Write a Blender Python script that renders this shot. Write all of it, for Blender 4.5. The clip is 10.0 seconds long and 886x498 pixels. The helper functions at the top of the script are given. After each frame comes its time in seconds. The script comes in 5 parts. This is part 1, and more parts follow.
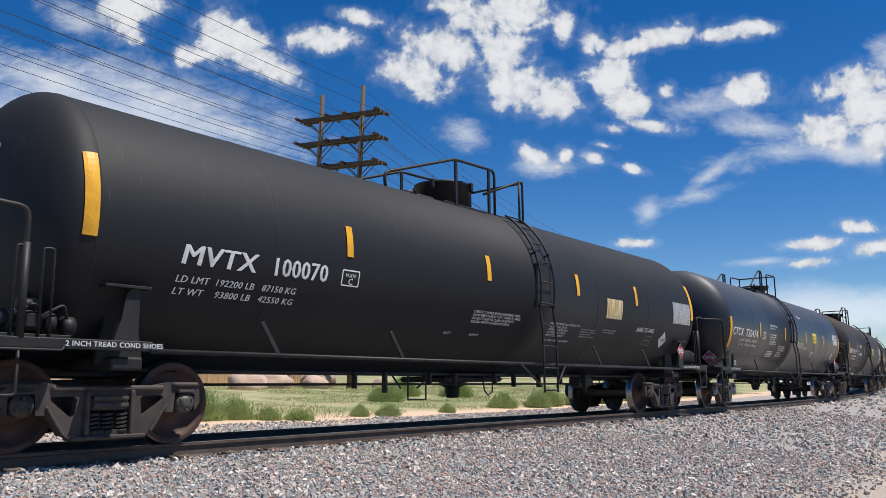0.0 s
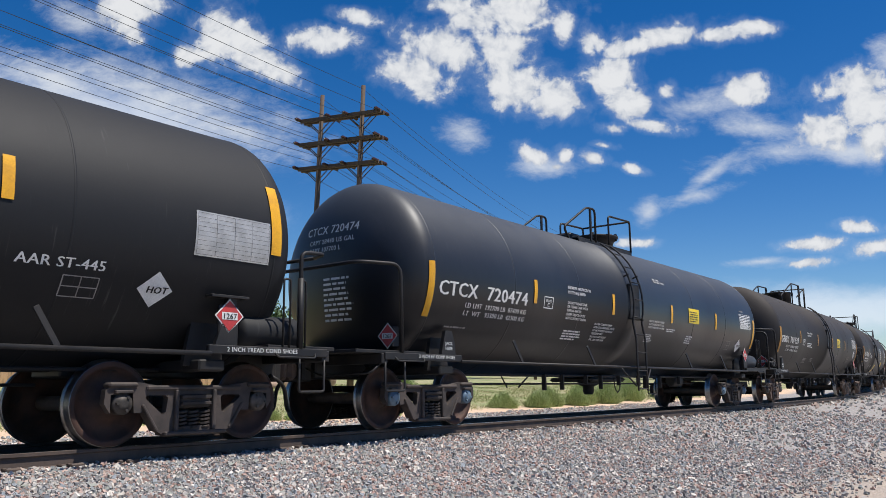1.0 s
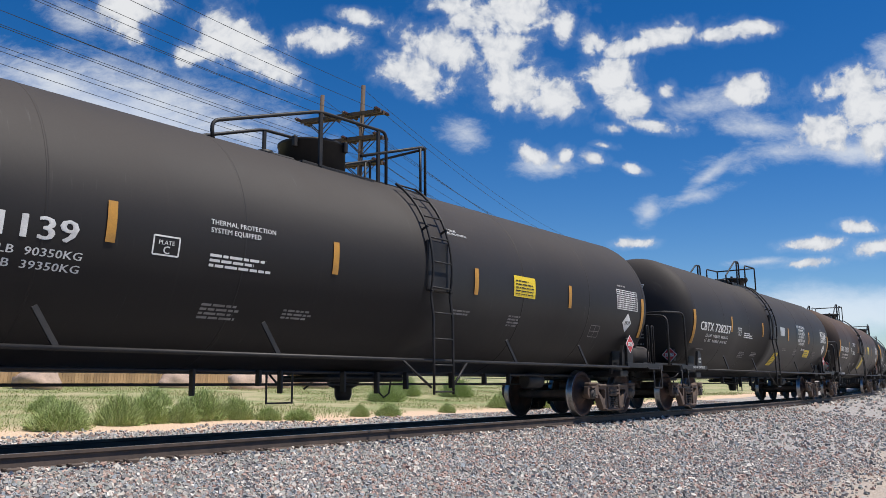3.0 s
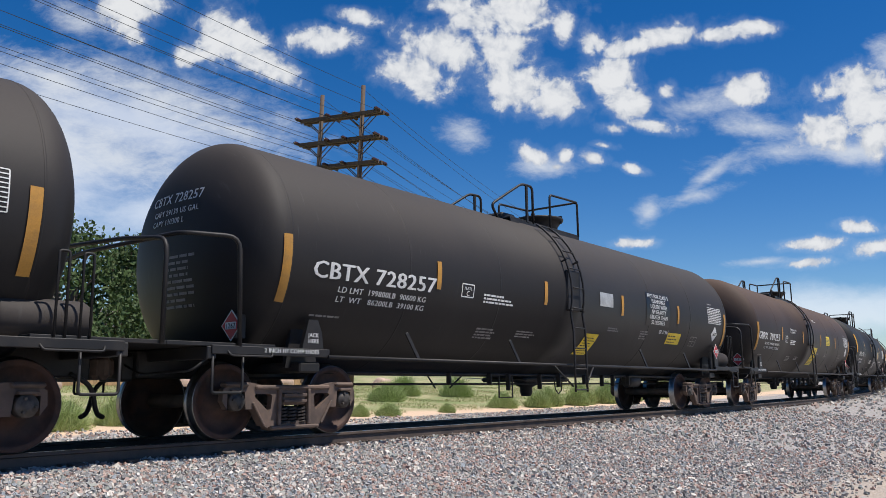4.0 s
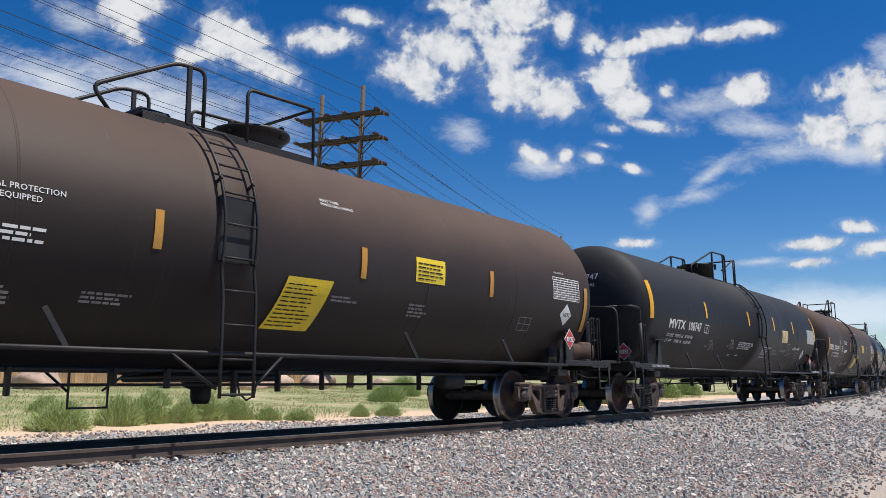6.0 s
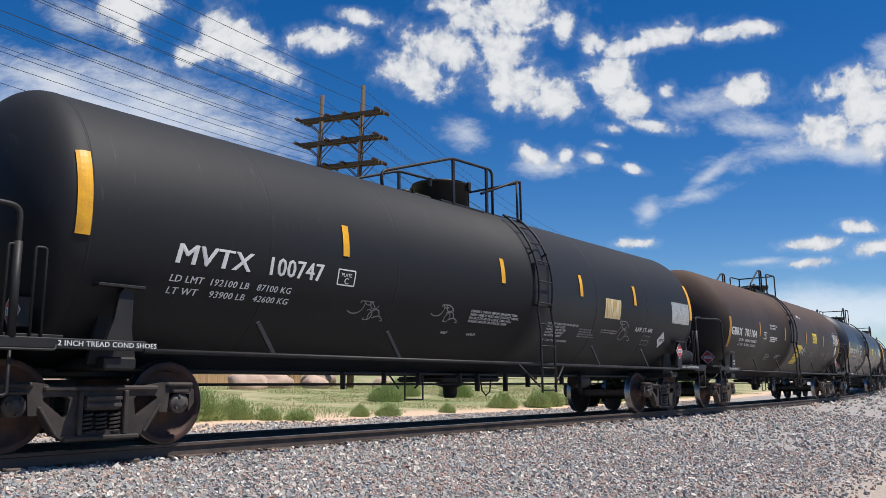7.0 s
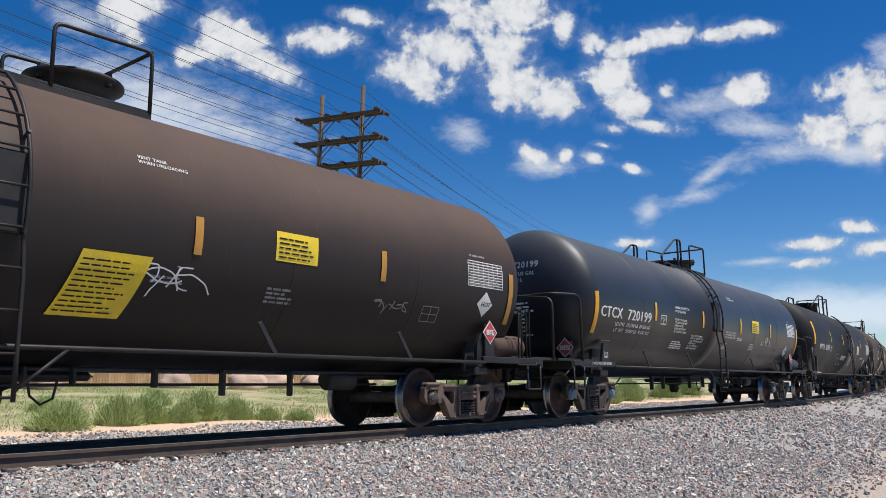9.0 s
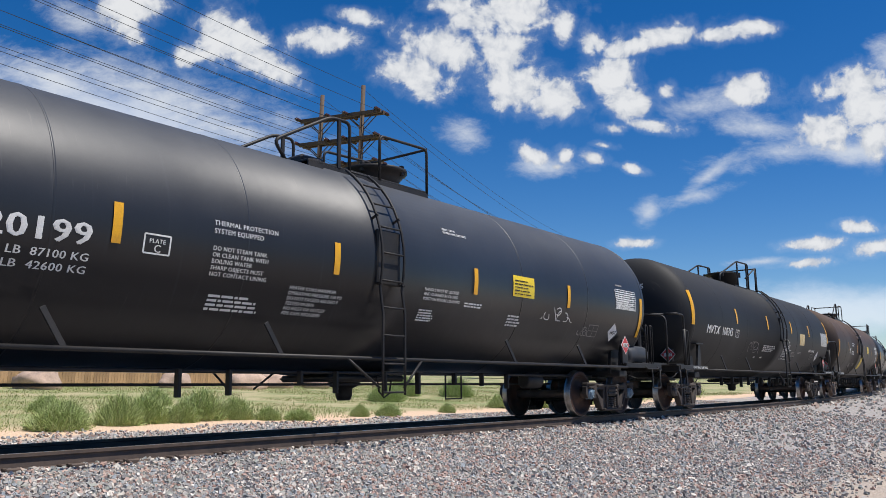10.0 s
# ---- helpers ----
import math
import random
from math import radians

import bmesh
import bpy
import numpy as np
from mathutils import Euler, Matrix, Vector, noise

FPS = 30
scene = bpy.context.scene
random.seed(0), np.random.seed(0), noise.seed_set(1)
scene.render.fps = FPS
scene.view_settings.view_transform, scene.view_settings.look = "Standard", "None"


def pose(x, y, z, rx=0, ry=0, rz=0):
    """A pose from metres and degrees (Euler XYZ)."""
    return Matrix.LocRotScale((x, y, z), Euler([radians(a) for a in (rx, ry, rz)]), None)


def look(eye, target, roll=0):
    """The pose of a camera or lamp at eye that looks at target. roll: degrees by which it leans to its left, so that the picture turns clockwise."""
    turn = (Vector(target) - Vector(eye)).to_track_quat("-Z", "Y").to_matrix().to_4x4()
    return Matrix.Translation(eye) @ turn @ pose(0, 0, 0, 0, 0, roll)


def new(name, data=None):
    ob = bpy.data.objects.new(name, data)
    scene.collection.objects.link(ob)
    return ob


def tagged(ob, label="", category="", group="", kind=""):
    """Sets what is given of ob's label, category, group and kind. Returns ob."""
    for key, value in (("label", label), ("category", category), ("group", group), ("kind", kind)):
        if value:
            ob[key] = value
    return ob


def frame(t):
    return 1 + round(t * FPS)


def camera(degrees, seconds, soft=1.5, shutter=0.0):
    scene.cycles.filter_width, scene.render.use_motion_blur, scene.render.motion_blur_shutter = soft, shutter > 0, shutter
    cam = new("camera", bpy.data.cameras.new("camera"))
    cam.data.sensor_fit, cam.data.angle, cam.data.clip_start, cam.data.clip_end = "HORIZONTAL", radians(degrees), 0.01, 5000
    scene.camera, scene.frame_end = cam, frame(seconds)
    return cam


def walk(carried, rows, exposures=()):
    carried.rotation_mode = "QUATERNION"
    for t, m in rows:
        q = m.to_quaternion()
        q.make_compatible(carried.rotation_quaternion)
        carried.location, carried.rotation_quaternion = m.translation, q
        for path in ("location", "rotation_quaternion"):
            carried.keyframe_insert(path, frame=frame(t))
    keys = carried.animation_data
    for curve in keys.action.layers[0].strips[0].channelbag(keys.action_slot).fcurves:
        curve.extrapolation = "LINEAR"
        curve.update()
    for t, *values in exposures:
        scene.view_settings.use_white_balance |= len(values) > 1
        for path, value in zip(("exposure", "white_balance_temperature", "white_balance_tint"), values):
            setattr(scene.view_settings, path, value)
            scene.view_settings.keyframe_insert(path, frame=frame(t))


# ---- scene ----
# ---- the camera stands still beside the line ----
cam = camera(57.80, 10.0, 0.8)
EYE = Vector((0.0, -8.977, 0.968))
YAW, PITCH = radians(51.254), radians(8.113)
AHEAD = Vector((math.sin(YAW) * math.cos(PITCH), math.cos(YAW) * math.cos(PITCH), math.sin(PITCH)))
STAND = look(EYE, EYE + AHEAD, 1.70)
walk(cam, [(0.0, STAND), (10.0, STAND)])
scene.view_settings.exposure = 0.14

# ---- sky and sun ----
SUN = Vector((0.19, -0.335, 0.92)).normalized()


def node(tree, kind, **values):
    made = tree.nodes.new(kind)
    for key, value in values.items():
        if key == "operation":
            made.operation = value
        elif key == "blend_type":
            made.blend_type = value
        elif key == "data_type":
            made.data_type = value
        elif key == "clamp":
            made.use_clamp = value
    return made


def calc(tree, operation, a, b=None, clamp=False):
    made = node(tree, "ShaderNodeMath", operation=operation, clamp=clamp)
    for slot, value in ((0, a), (1, b)):
        if value is None:
            continue
        if isinstance(value, (int, float)):
            made.inputs[slot].default_value = value
        else:
            tree.links.new(value, made.inputs[slot])
    return made.outputs[0]


def blend(tree, factor, a, b, kind="MIX"):
    made = node(tree, "ShaderNodeMix", data_type="RGBA", blend_type=kind)
    for slot, value in ((0, factor), (6, a), (7, b)):
        if isinstance(value, (int, float)):
            made.inputs[slot].default_value = value
        elif isinstance(value, tuple):
            made.inputs[slot].default_value = (*value, 1)
        else:
            tree.links.new(value, made.inputs[slot])
    return made.outputs[2]


def ramp(tree, value, low, high, a=0.0, b=1.0):
    made = tree.nodes.new("ShaderNodeMapRange")
    made.interpolation_type = "SMOOTHSTEP"
    for slot, v in ((1, low), (2, high), (3, a), (4, b)):
        made.inputs[slot].default_value = v
    tree.links.new(value, made.inputs[0])
    return made.outputs[0]


def grain(tree, vector, scale, detail=4.0, rough=0.55, stretch=None):
    if stretch:
        m = tree.nodes.new("ShaderNodeMapping")
        m.inputs["Scale"].default_value = stretch
        tree.links.new(vector, m.inputs["Vector"])
        vector = m.outputs[0]
    made = tree.nodes.new("ShaderNodeTexNoise")
    made.inputs["Scale"].default_value, made.inputs["Detail"].default_value = scale, detail
    made.inputs["Roughness"].default_value = rough
    tree.links.new(vector, made.inputs["Vector"])
    return made.outputs[0]


# clouds: across and up from the line of sight, half width, half height, tilt in degrees
MAIN_HEAP = [(96, 420, 105, 44, 0), (20, 432, 55, 22, 0), (20, 352, 88, 40, -20), (-50, 304, 62, 34, -15), (96, 345, 66, 46, 0), (136, 286, 90, 44, -15),
             (192, 262, 64, 32, -10), (258, 366, 24, 30, 20), (215, 392, 22, 30, 0), (306, 304, 58, 40, 10), (326, 262, 56, 40, -15), (300, 214, 30, 12, 0),
             (370, 219, 48, 14, -8)]
RIGHT_HEAPS = [(340, 358, 62, 17, 18), (406, 379, 74, 24, 6), (480, 378, 66, 17, 4), (563, 392, 42, 13, -4), (396, 281, 22, 18, 0), (534, 275, 52, 27, 0),
               (548, 291, 28, 22, 0), (732, 291, 76, 30, 12), (760, 246, 88, 42, 8), (692, 212, 98, 34, 10), (770, 200, 70, 40, 6)]
PUFFS = [(156, 166, 34, 17, -25), (216, 166, 18, 18, 40), (266, 160, 28, 16, 0), (286, 183, 22, 8, -10), (331, 143, 26, 8, -15), (201, 145, 14, 7, 0),
         (336, 10, 42, 11, 0), (656, 10, 60, 12, 4), (741, 37, 36, 12, -4), (772, 6, 50, 15, 8), (634, -26, 48, 9, 4)]
LEFT_HEAPS = [(-406, 366, 50, 58, -25), (-442, 342, 42, 26, 0), (-350, 372, 52, 30, -20), (-322, 332, 56, 32, -25), (-206, 370, 62, 20, 4), (-246, 378, 36, 20, 0),
              (-288, 312, 44, 24, -20), (-554, 426, 66, 34, 0), (-560, 396, 34, 24, -40), (-150, 412, 40, 16, -10)]
WISPS = [(436, 92, 78, 15, 14), (366, 66, 22, 34, -30), (470, 130, 100, 16, 38), (606, 172, 150, 26, 10), (446, 252, 80, 26, 10), (560, 216, 110, 24, -10),
         (716, 172, 130, 26, 4), (40, 205, 50, 26, -20), (180, 145, 60, 20, 0), (-500, 275, 240, 50, -15), (-690, 300, 150, 45, -18), (-380, 215, 130, 36, -20),
         (-600, 165, 200, 60, -10), (-640, 400, 80, 30, -20), (561, -22, 60, 8, 4), (790, 330, 30, 40, 20)]
HAZE = [(-740, 150, 330, 190, -15), (-560, 230, 300, 80, -16), (-480, 60, 220, 60, 0), (700, -110, 320, 60, 0)]

world = bpy.data.worlds.new("sky")
scene.world = world
world.use_nodes = True
sky_tree = world.node_tree
background = sky_tree.nodes["Background"]
sky = sky_tree.nodes.new("ShaderNodeTexSky")
sky.sky_type, sky.sun_disc = "NISHITA", False
sky.sun_elevation = math.asin(SUN.z)
sky.sun_rotation = math.atan2(SUN.x, SUN.y)
sky.altitude, sky.air_density, sky.dust_density, sky.ozone_density = 1800, 1.0, 1.1, 2.5
where = sky_tree.nodes.new("ShaderNodeTexCoord").outputs["Generated"]


def along(axis):
    dot = node(sky_tree, "ShaderNodeVectorMath", operation="DOT_PRODUCT")
    sky_tree.links.new(where, dot.inputs[0])
    dot.inputs[1].default_value = axis
    return dot.outputs["Value"]


turn = STAND.to_3x3()
depth = calc(sky_tree, "MAXIMUM", along(-(turn @ Vector((0, 0, 1)))), 0.05)
across = calc(sky_tree, "DIVIDE", along(turn @ Vector((1, 0, 0))), depth)
upward = calc(sky_tree, "DIVIDE", along(turn @ Vector((0, 1, 0))), depth)
chart = sky_tree.nodes.new("ShaderNodeCombineXYZ")
sky_tree.links.new(across, chart.inputs[0])
sky_tree.links.new(upward, chart.inputs[1])
chart = chart.outputs[0]


def cover(group):
    total = None
    for cx, cy, rx, ry, tilt in group:
        m = sky_tree.nodes.new("ShaderNodeMapping")
        m.vector_type = "TEXTURE"
        m.inputs["Location"].default_value = (cx / 1420, cy / 1420, 0)
        m.inputs["Scale"].default_value = (rx / 1420, ry / 1420, 1)
        m.inputs["Rotation"].default_value = (0, 0, radians(tilt))
        sky_tree.links.new(chart, m.inputs["Vector"])
        far = node(sky_tree, "ShaderNodeVectorMath", operation="LENGTH")
        sky_tree.links.new(m.outputs[0], far.inputs[0])
        inside = calc(sky_tree, "SUBTRACT", 1.0, far.outputs["Value"])
        total = inside if total is None else calc(sky_tree, "MAXIMUM", total, inside)
    return total


bent = node(sky_tree, "ShaderNodeVectorMath", operation="ADD")
swirl = sky_tree.nodes.new("ShaderNodeTexNoise")
swirl.inputs["Scale"].default_value, swirl.inputs["Detail"].default_value = 14, 5
sky_tree.links.new(chart, swirl.inputs["Vector"])
shift = node(sky_tree, "ShaderNodeVectorMath", operation="SCALE")
shift.inputs["Scale"].default_value = 0.035
sky_tree.links.new(swirl.outputs["Color"], shift.inputs[0])
sky_tree.links.new(chart, bent.inputs[0])
sky_tree.links.new(shift.outputs[0], bent.inputs[1])
billow = grain(sky_tree, bent.outputs[0], 24, 9, 0.60)
fine = grain(sky_tree, bent.outputs[0], 70, 5, 0.52)
heap = cover(MAIN_HEAP)
for group in (RIGHT_HEAPS, PUFFS, LEFT_HEAPS):
    heap = calc(sky_tree, "MAXIMUM", heap, cover(group))
heap = calc(sky_tree, "MAXIMUM", heap, -1.4)
ragged = calc(sky_tree, "ADD", heap, calc(sky_tree, "MULTIPLY", calc(sky_tree, "SUBTRACT", billow, 0.5), 2.9))
ragged = calc(sky_tree, "ADD", ragged, calc(sky_tree, "MULTIPLY", calc(sky_tree, "SUBTRACT", fine, 0.5), 0.75))
heap_mask = ramp(sky_tree, ragged, -0.02, 0.48, 0.0, 0.97)
veil_mask = ramp(sky_tree, ragged, -0.65, 0.3, 0.0, 0.12)
streak = grain(sky_tree, bent.outputs[0], 9, 10, 0.70, (1, 2.2, 1))
wisp = calc(sky_tree, "MAXIMUM", cover(WISPS), -1.0)
wisp = calc(sky_tree, "ADD", wisp, calc(sky_tree, "MULTIPLY", calc(sky_tree, "SUBTRACT", streak, 0.5), 3.4))
wisp_mask = ramp(sky_tree, wisp, -0.35, 1.5, 0.0, 0.80)
tone = node(sky_tree, "ShaderNodeHueSaturation")
tone.inputs["Saturation"].default_value = 1.42
tone.inputs["Hue"].default_value = 0.507
tone.inputs["Value"].default_value = 0.96
sky_tree.links.new(sky.outputs[0], tone.inputs["Color"])
white = blend(sky_tree, ramp(sky_tree, calc(sky_tree, "ADD", calc(sky_tree, "MULTIPLY", ragged, 0.35), calc(sky_tree, "MULTIPLY", fine, 0.6)), 0.25, 0.68), (4.8, 5.15, 5.8), (7.3, 7.4, 7.55))
haze = calc(sky_tree, "ADD", cover(HAZE), calc(sky_tree, "MULTIPLY", calc(sky_tree, "SUBTRACT", streak, 0.5), 1.1))
mixed = blend(sky_tree, ramp(sky_tree, haze, -0.1, 0.9, 0.0, 0.62), tone.outputs[0], (8.0, 8.4, 9.0))
mixed = blend(sky_tree, wisp_mask, mixed, (6.6, 6.95, 7.4))
mixed = blend(sky_tree, veil_mask, mixed, (7.0, 7.4, 8.0))
mixed = blend(sky_tree, heap_mask, mixed, white)
sky_tree.links.new(mixed, background.inputs["Color"])
background.inputs["Strength"].default_value = 0.10

sun = new("sun", bpy.data.lights.new("sun", "SUN"))
sun.data.energy, sun.data.angle, sun.data.color = 5.0, radians(0.53), (1.0, 0.95, 0.88)
sun.matrix_world = look(SUN * 50, (0, 0, 0))


# ---- materials ----
def material(name, colour, second=None, rough=0.6, metal=0.0, scale=6.0, bump=0.0, fine_scale=60.0, per_island=None, per_object=0.0,
             stretch=None, spread=(0.35, 0.7), coat=0.0):
    """Two tones by a coarse grain, a finer grain over both, relief from the fine grain."""
    made = bpy.data.materials.new(name)
    made.use_nodes = True
    tree = made.node_tree
    shader = tree.nodes["Principled BSDF"]
    shader.inputs["Roughness"].default_value, shader.inputs["Metallic"].default_value = rough, metal
    shader.inputs["Coat Weight"].default_value = coat
    shader.inputs["Specular IOR Level"].default_value = 0.35
    at = tree.nodes.new("ShaderNodeTexCoord").outputs["Object"]
    coarse = grain(tree, at, scale, 5, 0.6, stretch)
    small = grain(tree, at, fine_scale, 4, 0.6)
    tint = blend(tree, ramp(tree, coarse, *spread), colour, second or tuple(c * 0.7 for c in colour))
    tint = blend(tree, 0.35, tint, blend(tree, small, (0.3, 0.3, 0.3), (1.7, 1.7, 1.7)), "MULTIPLY")
    if per_island:
        geo = tree.nodes.new("ShaderNodeNewGeometry")
        line = tree.nodes.new("ShaderNodeValToRGB")
        line.color_ramp.interpolation = "CONSTANT"
        step = line.color_ramp.elements
        while len(step) < len(per_island):
            step.new(0.5)
        for i, c in enumerate(per_island):
            step[i].position, step[i].color = i / len(per_island), (*c, 1)
        tree.links.new(geo.outputs["Random Per Island"], line.inputs[0])
        tint = blend(tree, 0.75, tint, line.outputs[0])
    if per_object:
        info = tree.nodes.new("ShaderNodeObjectInfo")
        shade = tree.nodes.new("ShaderNodeMapRange")
        shade.inputs[3].default_value, shade.inputs[4].default_value = 1 - per_object, 1 + per_object
        tree.links.new(info.outputs["Random"], shade.inputs[0])
        tint = blend(tree, 1.0, tint, shade.outputs[0], "MULTIPLY")
    tree.links.new(tint, shader.inputs["Base Color"])
    tree.links.new(calc(tree, "ADD", rough - 0.08, calc(tree, "MULTIPLY", small, 0.16)), shader.inputs["Roughness"])
    if bump:
        relief = tree.nodes.new("ShaderNodeBump")
        relief.inputs["Strength"].default_value, relief.inputs["Distance"].default_value = min(1.0, bump * 5), bump * 0.1
        tree.links.new(small, relief.inputs["Height"])
        tree.links.new(relief.outputs[0], shader.inputs["Normal"])
    return made


def tank_paint(name, colour, dust_sheen, dusty, rough, shine=0.3):
    """Tank paint with a dusty road film on the upper half, painted sky sheen there on gloss, and rain streaks down the
    sides.
    """
    made = bpy.data.materials.new(name)
    made.use_nodes = True
    tree = made.node_tree
    shader = tree.nodes["Principled BSDF"]
    at = tree.nodes.new("ShaderNodeTexCoord").outputs["Object"]
    blotch = grain(tree, at, 0.9, 6, 0.6)
    runs = grain(tree, at, 5.0, 4, 0.6, (2.4, 0.25, 0.12))
    small = grain(tree, at, 45, 4, 0.6)
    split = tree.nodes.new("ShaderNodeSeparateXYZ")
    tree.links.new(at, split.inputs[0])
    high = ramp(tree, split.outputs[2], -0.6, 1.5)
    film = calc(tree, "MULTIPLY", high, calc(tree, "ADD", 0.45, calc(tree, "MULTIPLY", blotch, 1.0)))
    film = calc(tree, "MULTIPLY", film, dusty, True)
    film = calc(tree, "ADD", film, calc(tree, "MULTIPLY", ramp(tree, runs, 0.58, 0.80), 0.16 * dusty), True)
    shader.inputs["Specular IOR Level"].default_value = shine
    tint = blend(tree, film, colour, dust_sheen)
    scuff = calc(tree, "MULTIPLY", ramp(tree, grain(tree, at, 9.0, 3, 0.6, (2.6, 0.22, 0.16)), 0.62, 0.74), ramp(tree, grain(tree, at, 0.8, 3, 0.5), 0.48, 0.66, 0.0, 0.30))
    tint = blend(tree, scuff, tint, (0.13, 0.128, 0.125))
    tint = blend(tree, 0.22, tint, blend(tree, small, (0.4, 0.4, 0.4), (1.6, 1.6, 1.6)), "MULTIPLY")
    tree.links.new(tint, shader.inputs["Base Color"])
    tree.links.new(calc(tree, "ADD", rough, calc(tree, "MULTIPLY", film, 0.35)), shader.inputs["Roughness"])
    relief = tree.nodes.new("ShaderNodeBump")
    relief.inputs["Strength"].default_value, relief.inputs["Distance"].default_value = 0.25, 0.02
    tree.links.new(grain(tree, at, 1.6, 3, 0.5), relief.inputs["Height"])
    tree.links.new(relief.outputs[0], shader.inputs["Normal"])
    return made


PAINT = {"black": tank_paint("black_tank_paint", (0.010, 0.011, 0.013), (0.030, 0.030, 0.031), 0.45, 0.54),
         # gloss: the second colour paints in a bluish sky reflection towards the top
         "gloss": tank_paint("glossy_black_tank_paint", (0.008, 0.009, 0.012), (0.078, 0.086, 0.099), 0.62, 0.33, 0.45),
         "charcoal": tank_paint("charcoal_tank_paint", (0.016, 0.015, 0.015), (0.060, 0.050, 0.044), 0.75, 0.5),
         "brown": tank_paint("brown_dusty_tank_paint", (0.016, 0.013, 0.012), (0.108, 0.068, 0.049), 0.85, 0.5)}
BLACK = material("black_steel", (0.014, 0.014, 0.015), (0.028, 0.025, 0.023), 0.55, 0.0, 3, 0.02)
RUST = material("rusted_cast_steel", (0.15, 0.105, 0.082), (0.085, 0.064, 0.054), 0.75, 0.1, 5, 0.06, 40, per_object=0.25)
DARK_CAST = material("sooty_cast_steel", (0.070, 0.056, 0.050), (0.038, 0.033, 0.031), 0.75, 0.1, 5, 0.06, 40, per_object=0.25)
WHEEL_FACE = material("rusty_wheel_face", (0.085, 0.047, 0.036), (0.042, 0.029, 0.025), 0.7, 0.2, 4, 0.03, 40, per_object=0.2)
TREAD = material("polished_wheel_tread", (0.34, 0.33, 0.325), (0.22, 0.21, 0.205), 0.32, 1.0, 8)
CAP = material("bearing_cap_steel", (0.11, 0.095, 0.085), (0.06, 0.055, 0.05), 0.6, 0.4, 12, 0.02, per_object=0.3)
BLUE_CAP = material("blue_bearing_cap", (0.13, 0.21, 0.29), (0.16, 0.20, 0.23), 0.5, 0.2, 20)
SPRING = material("spring_steel", (0.06, 0.048, 0.042), (0.035, 0.03, 0.028), 0.6, 0.3, 10)
LETTER = material("white_lettering", (0.72, 0.72, 0.70), (0.55, 0.55, 0.53), 0.6, 0, 5, spread=(0.45, 0.8))
FADED = material("faded_lettering", (0.30, 0.29, 0.28), (0.18, 0.17, 0.16), 0.7, 0, 5)
ORANGE = material("amber_reflector", (0.78, 0.40, 0.02), (0.62, 0.31, 0.03), 0.4, 0, 4)
DULL_ORANGE = material("dusty_amber_reflector", (0.50, 0.25, 0.045), (0.38, 0.20, 0.05), 0.55, 0, 4)
YELLOW = material("yellow_notice", (0.80, 0.58, 0.03), (0.66, 0.50, 0.05), 0.5, 0, 5)
RUSTY_PLATE = material("rust_streaked_plate", (0.62, 0.55, 0.36), (0.42, 0.26, 0.06), 0.6, 0.1, 6, stretch=(4, 1, 0.5))
SILVER = material("silver_plate", (0.50, 0.50, 0.49), (0.38, 0.38, 0.37), 0.45, 0.3, 6)
RED = material("red_placard", (0.55, 0.05, 0.05), (0.42, 0.05, 0.05), 0.5)
PANEL = material("black_panel_paint", (0.010, 0.010, 0.011), None, 0.4)
RAIL = material("rail_steel", (0.115, 0.085, 0.070), (0.075, 0.058, 0.050), 0.7, 0.2, 4, 0.03)
RAILTOP = material("worn_rail_head", (0.40, 0.39, 0.38), (0.28, 0.27, 0.26), 0.28, 1.0, 4)
TIE = material("weathered_tie_wood", (0.11, 0.085, 0.065), (0.06, 0.05, 0.042), 0.9, 0, 6, 0.08, 40)
POLE = material("weathered_pole_wood", (0.115, 0.080, 0.058), (0.075, 0.056, 0.044), 0.85, 0, 3, 0.05, 30, stretch=(3, 3, 0.3))
INSULATOR = material("brown_porcelain", (0.06, 0.03, 0.025), None, 0.2)
WIRE = material("wire", (0.03, 0.03, 0.03), None, 0.5)
STONES = [(0.42, 0.39, 0.36), (0.20, 0.20, 0.205), (0.46, 0.31, 0.26), (0.31, 0.31, 0.31), (0.60, 0.55, 0.49), (0.35, 0.20, 0.16),
          (0.24, 0.265, 0.27), (0.72, 0.66, 0.59), (0.13, 0.13, 0.14), (0.44, 0.31, 0.25), (0.29, 0.31, 0.28), (0.25, 0.29, 0.33)]
BALLAST = material("crushed_granite", (0.40, 0.36, 0.32), (0.30, 0.28, 0.26), 0.9, 0, 8, 0.05, 60, per_island=STONES)
ROCK = material("pale_boulder", (0.50, 0.36, 0.28), (0.38, 0.28, 0.22), 0.9, 0, 2, 0.15, 14, per_object=0.15)
FENCE = material("cedar_board", (0.50, 0.32, 0.17), (0.38, 0.24, 0.13), 0.8, 0, 4, 0.03, 30, per_object=0.18, stretch=(3, 3, 0.3))
SHRUB = material("grey_green_leaf", (0.24, 0.31, 0.10), (0.18, 0.24, 0.08), 0.7, 0, 3, per_island=[(0.36, 0.46, 0.16), (0.46, 0.54, 0.24), (0.28, 0.38, 0.13), (0.54, 0.57, 0.32)])
GRASS = material("dry_green_grass", (0.17, 0.20, 0.06), (0.26, 0.24, 0.10), 0.8, 0, 1, per_island=[(0.28, 0.34, 0.11), (0.40, 0.40, 0.18), (0.50, 0.44, 0.25), (0.22, 0.30, 0.09)])
LEAF = material("tree_leaf", (0.05, 0.09, 0.025), (0.035, 0.06, 0.02), 0.7, 0, 2, per_island=[(0.045, 0.085, 0.02), (0.07, 0.11, 0.03), (0.03, 0.06, 0.018), (0.09, 0.12, 0.045)])
BARK = material("bark", (0.10, 0.075, 0.055), None, 0.9, 0, 6, 0.1, 20)
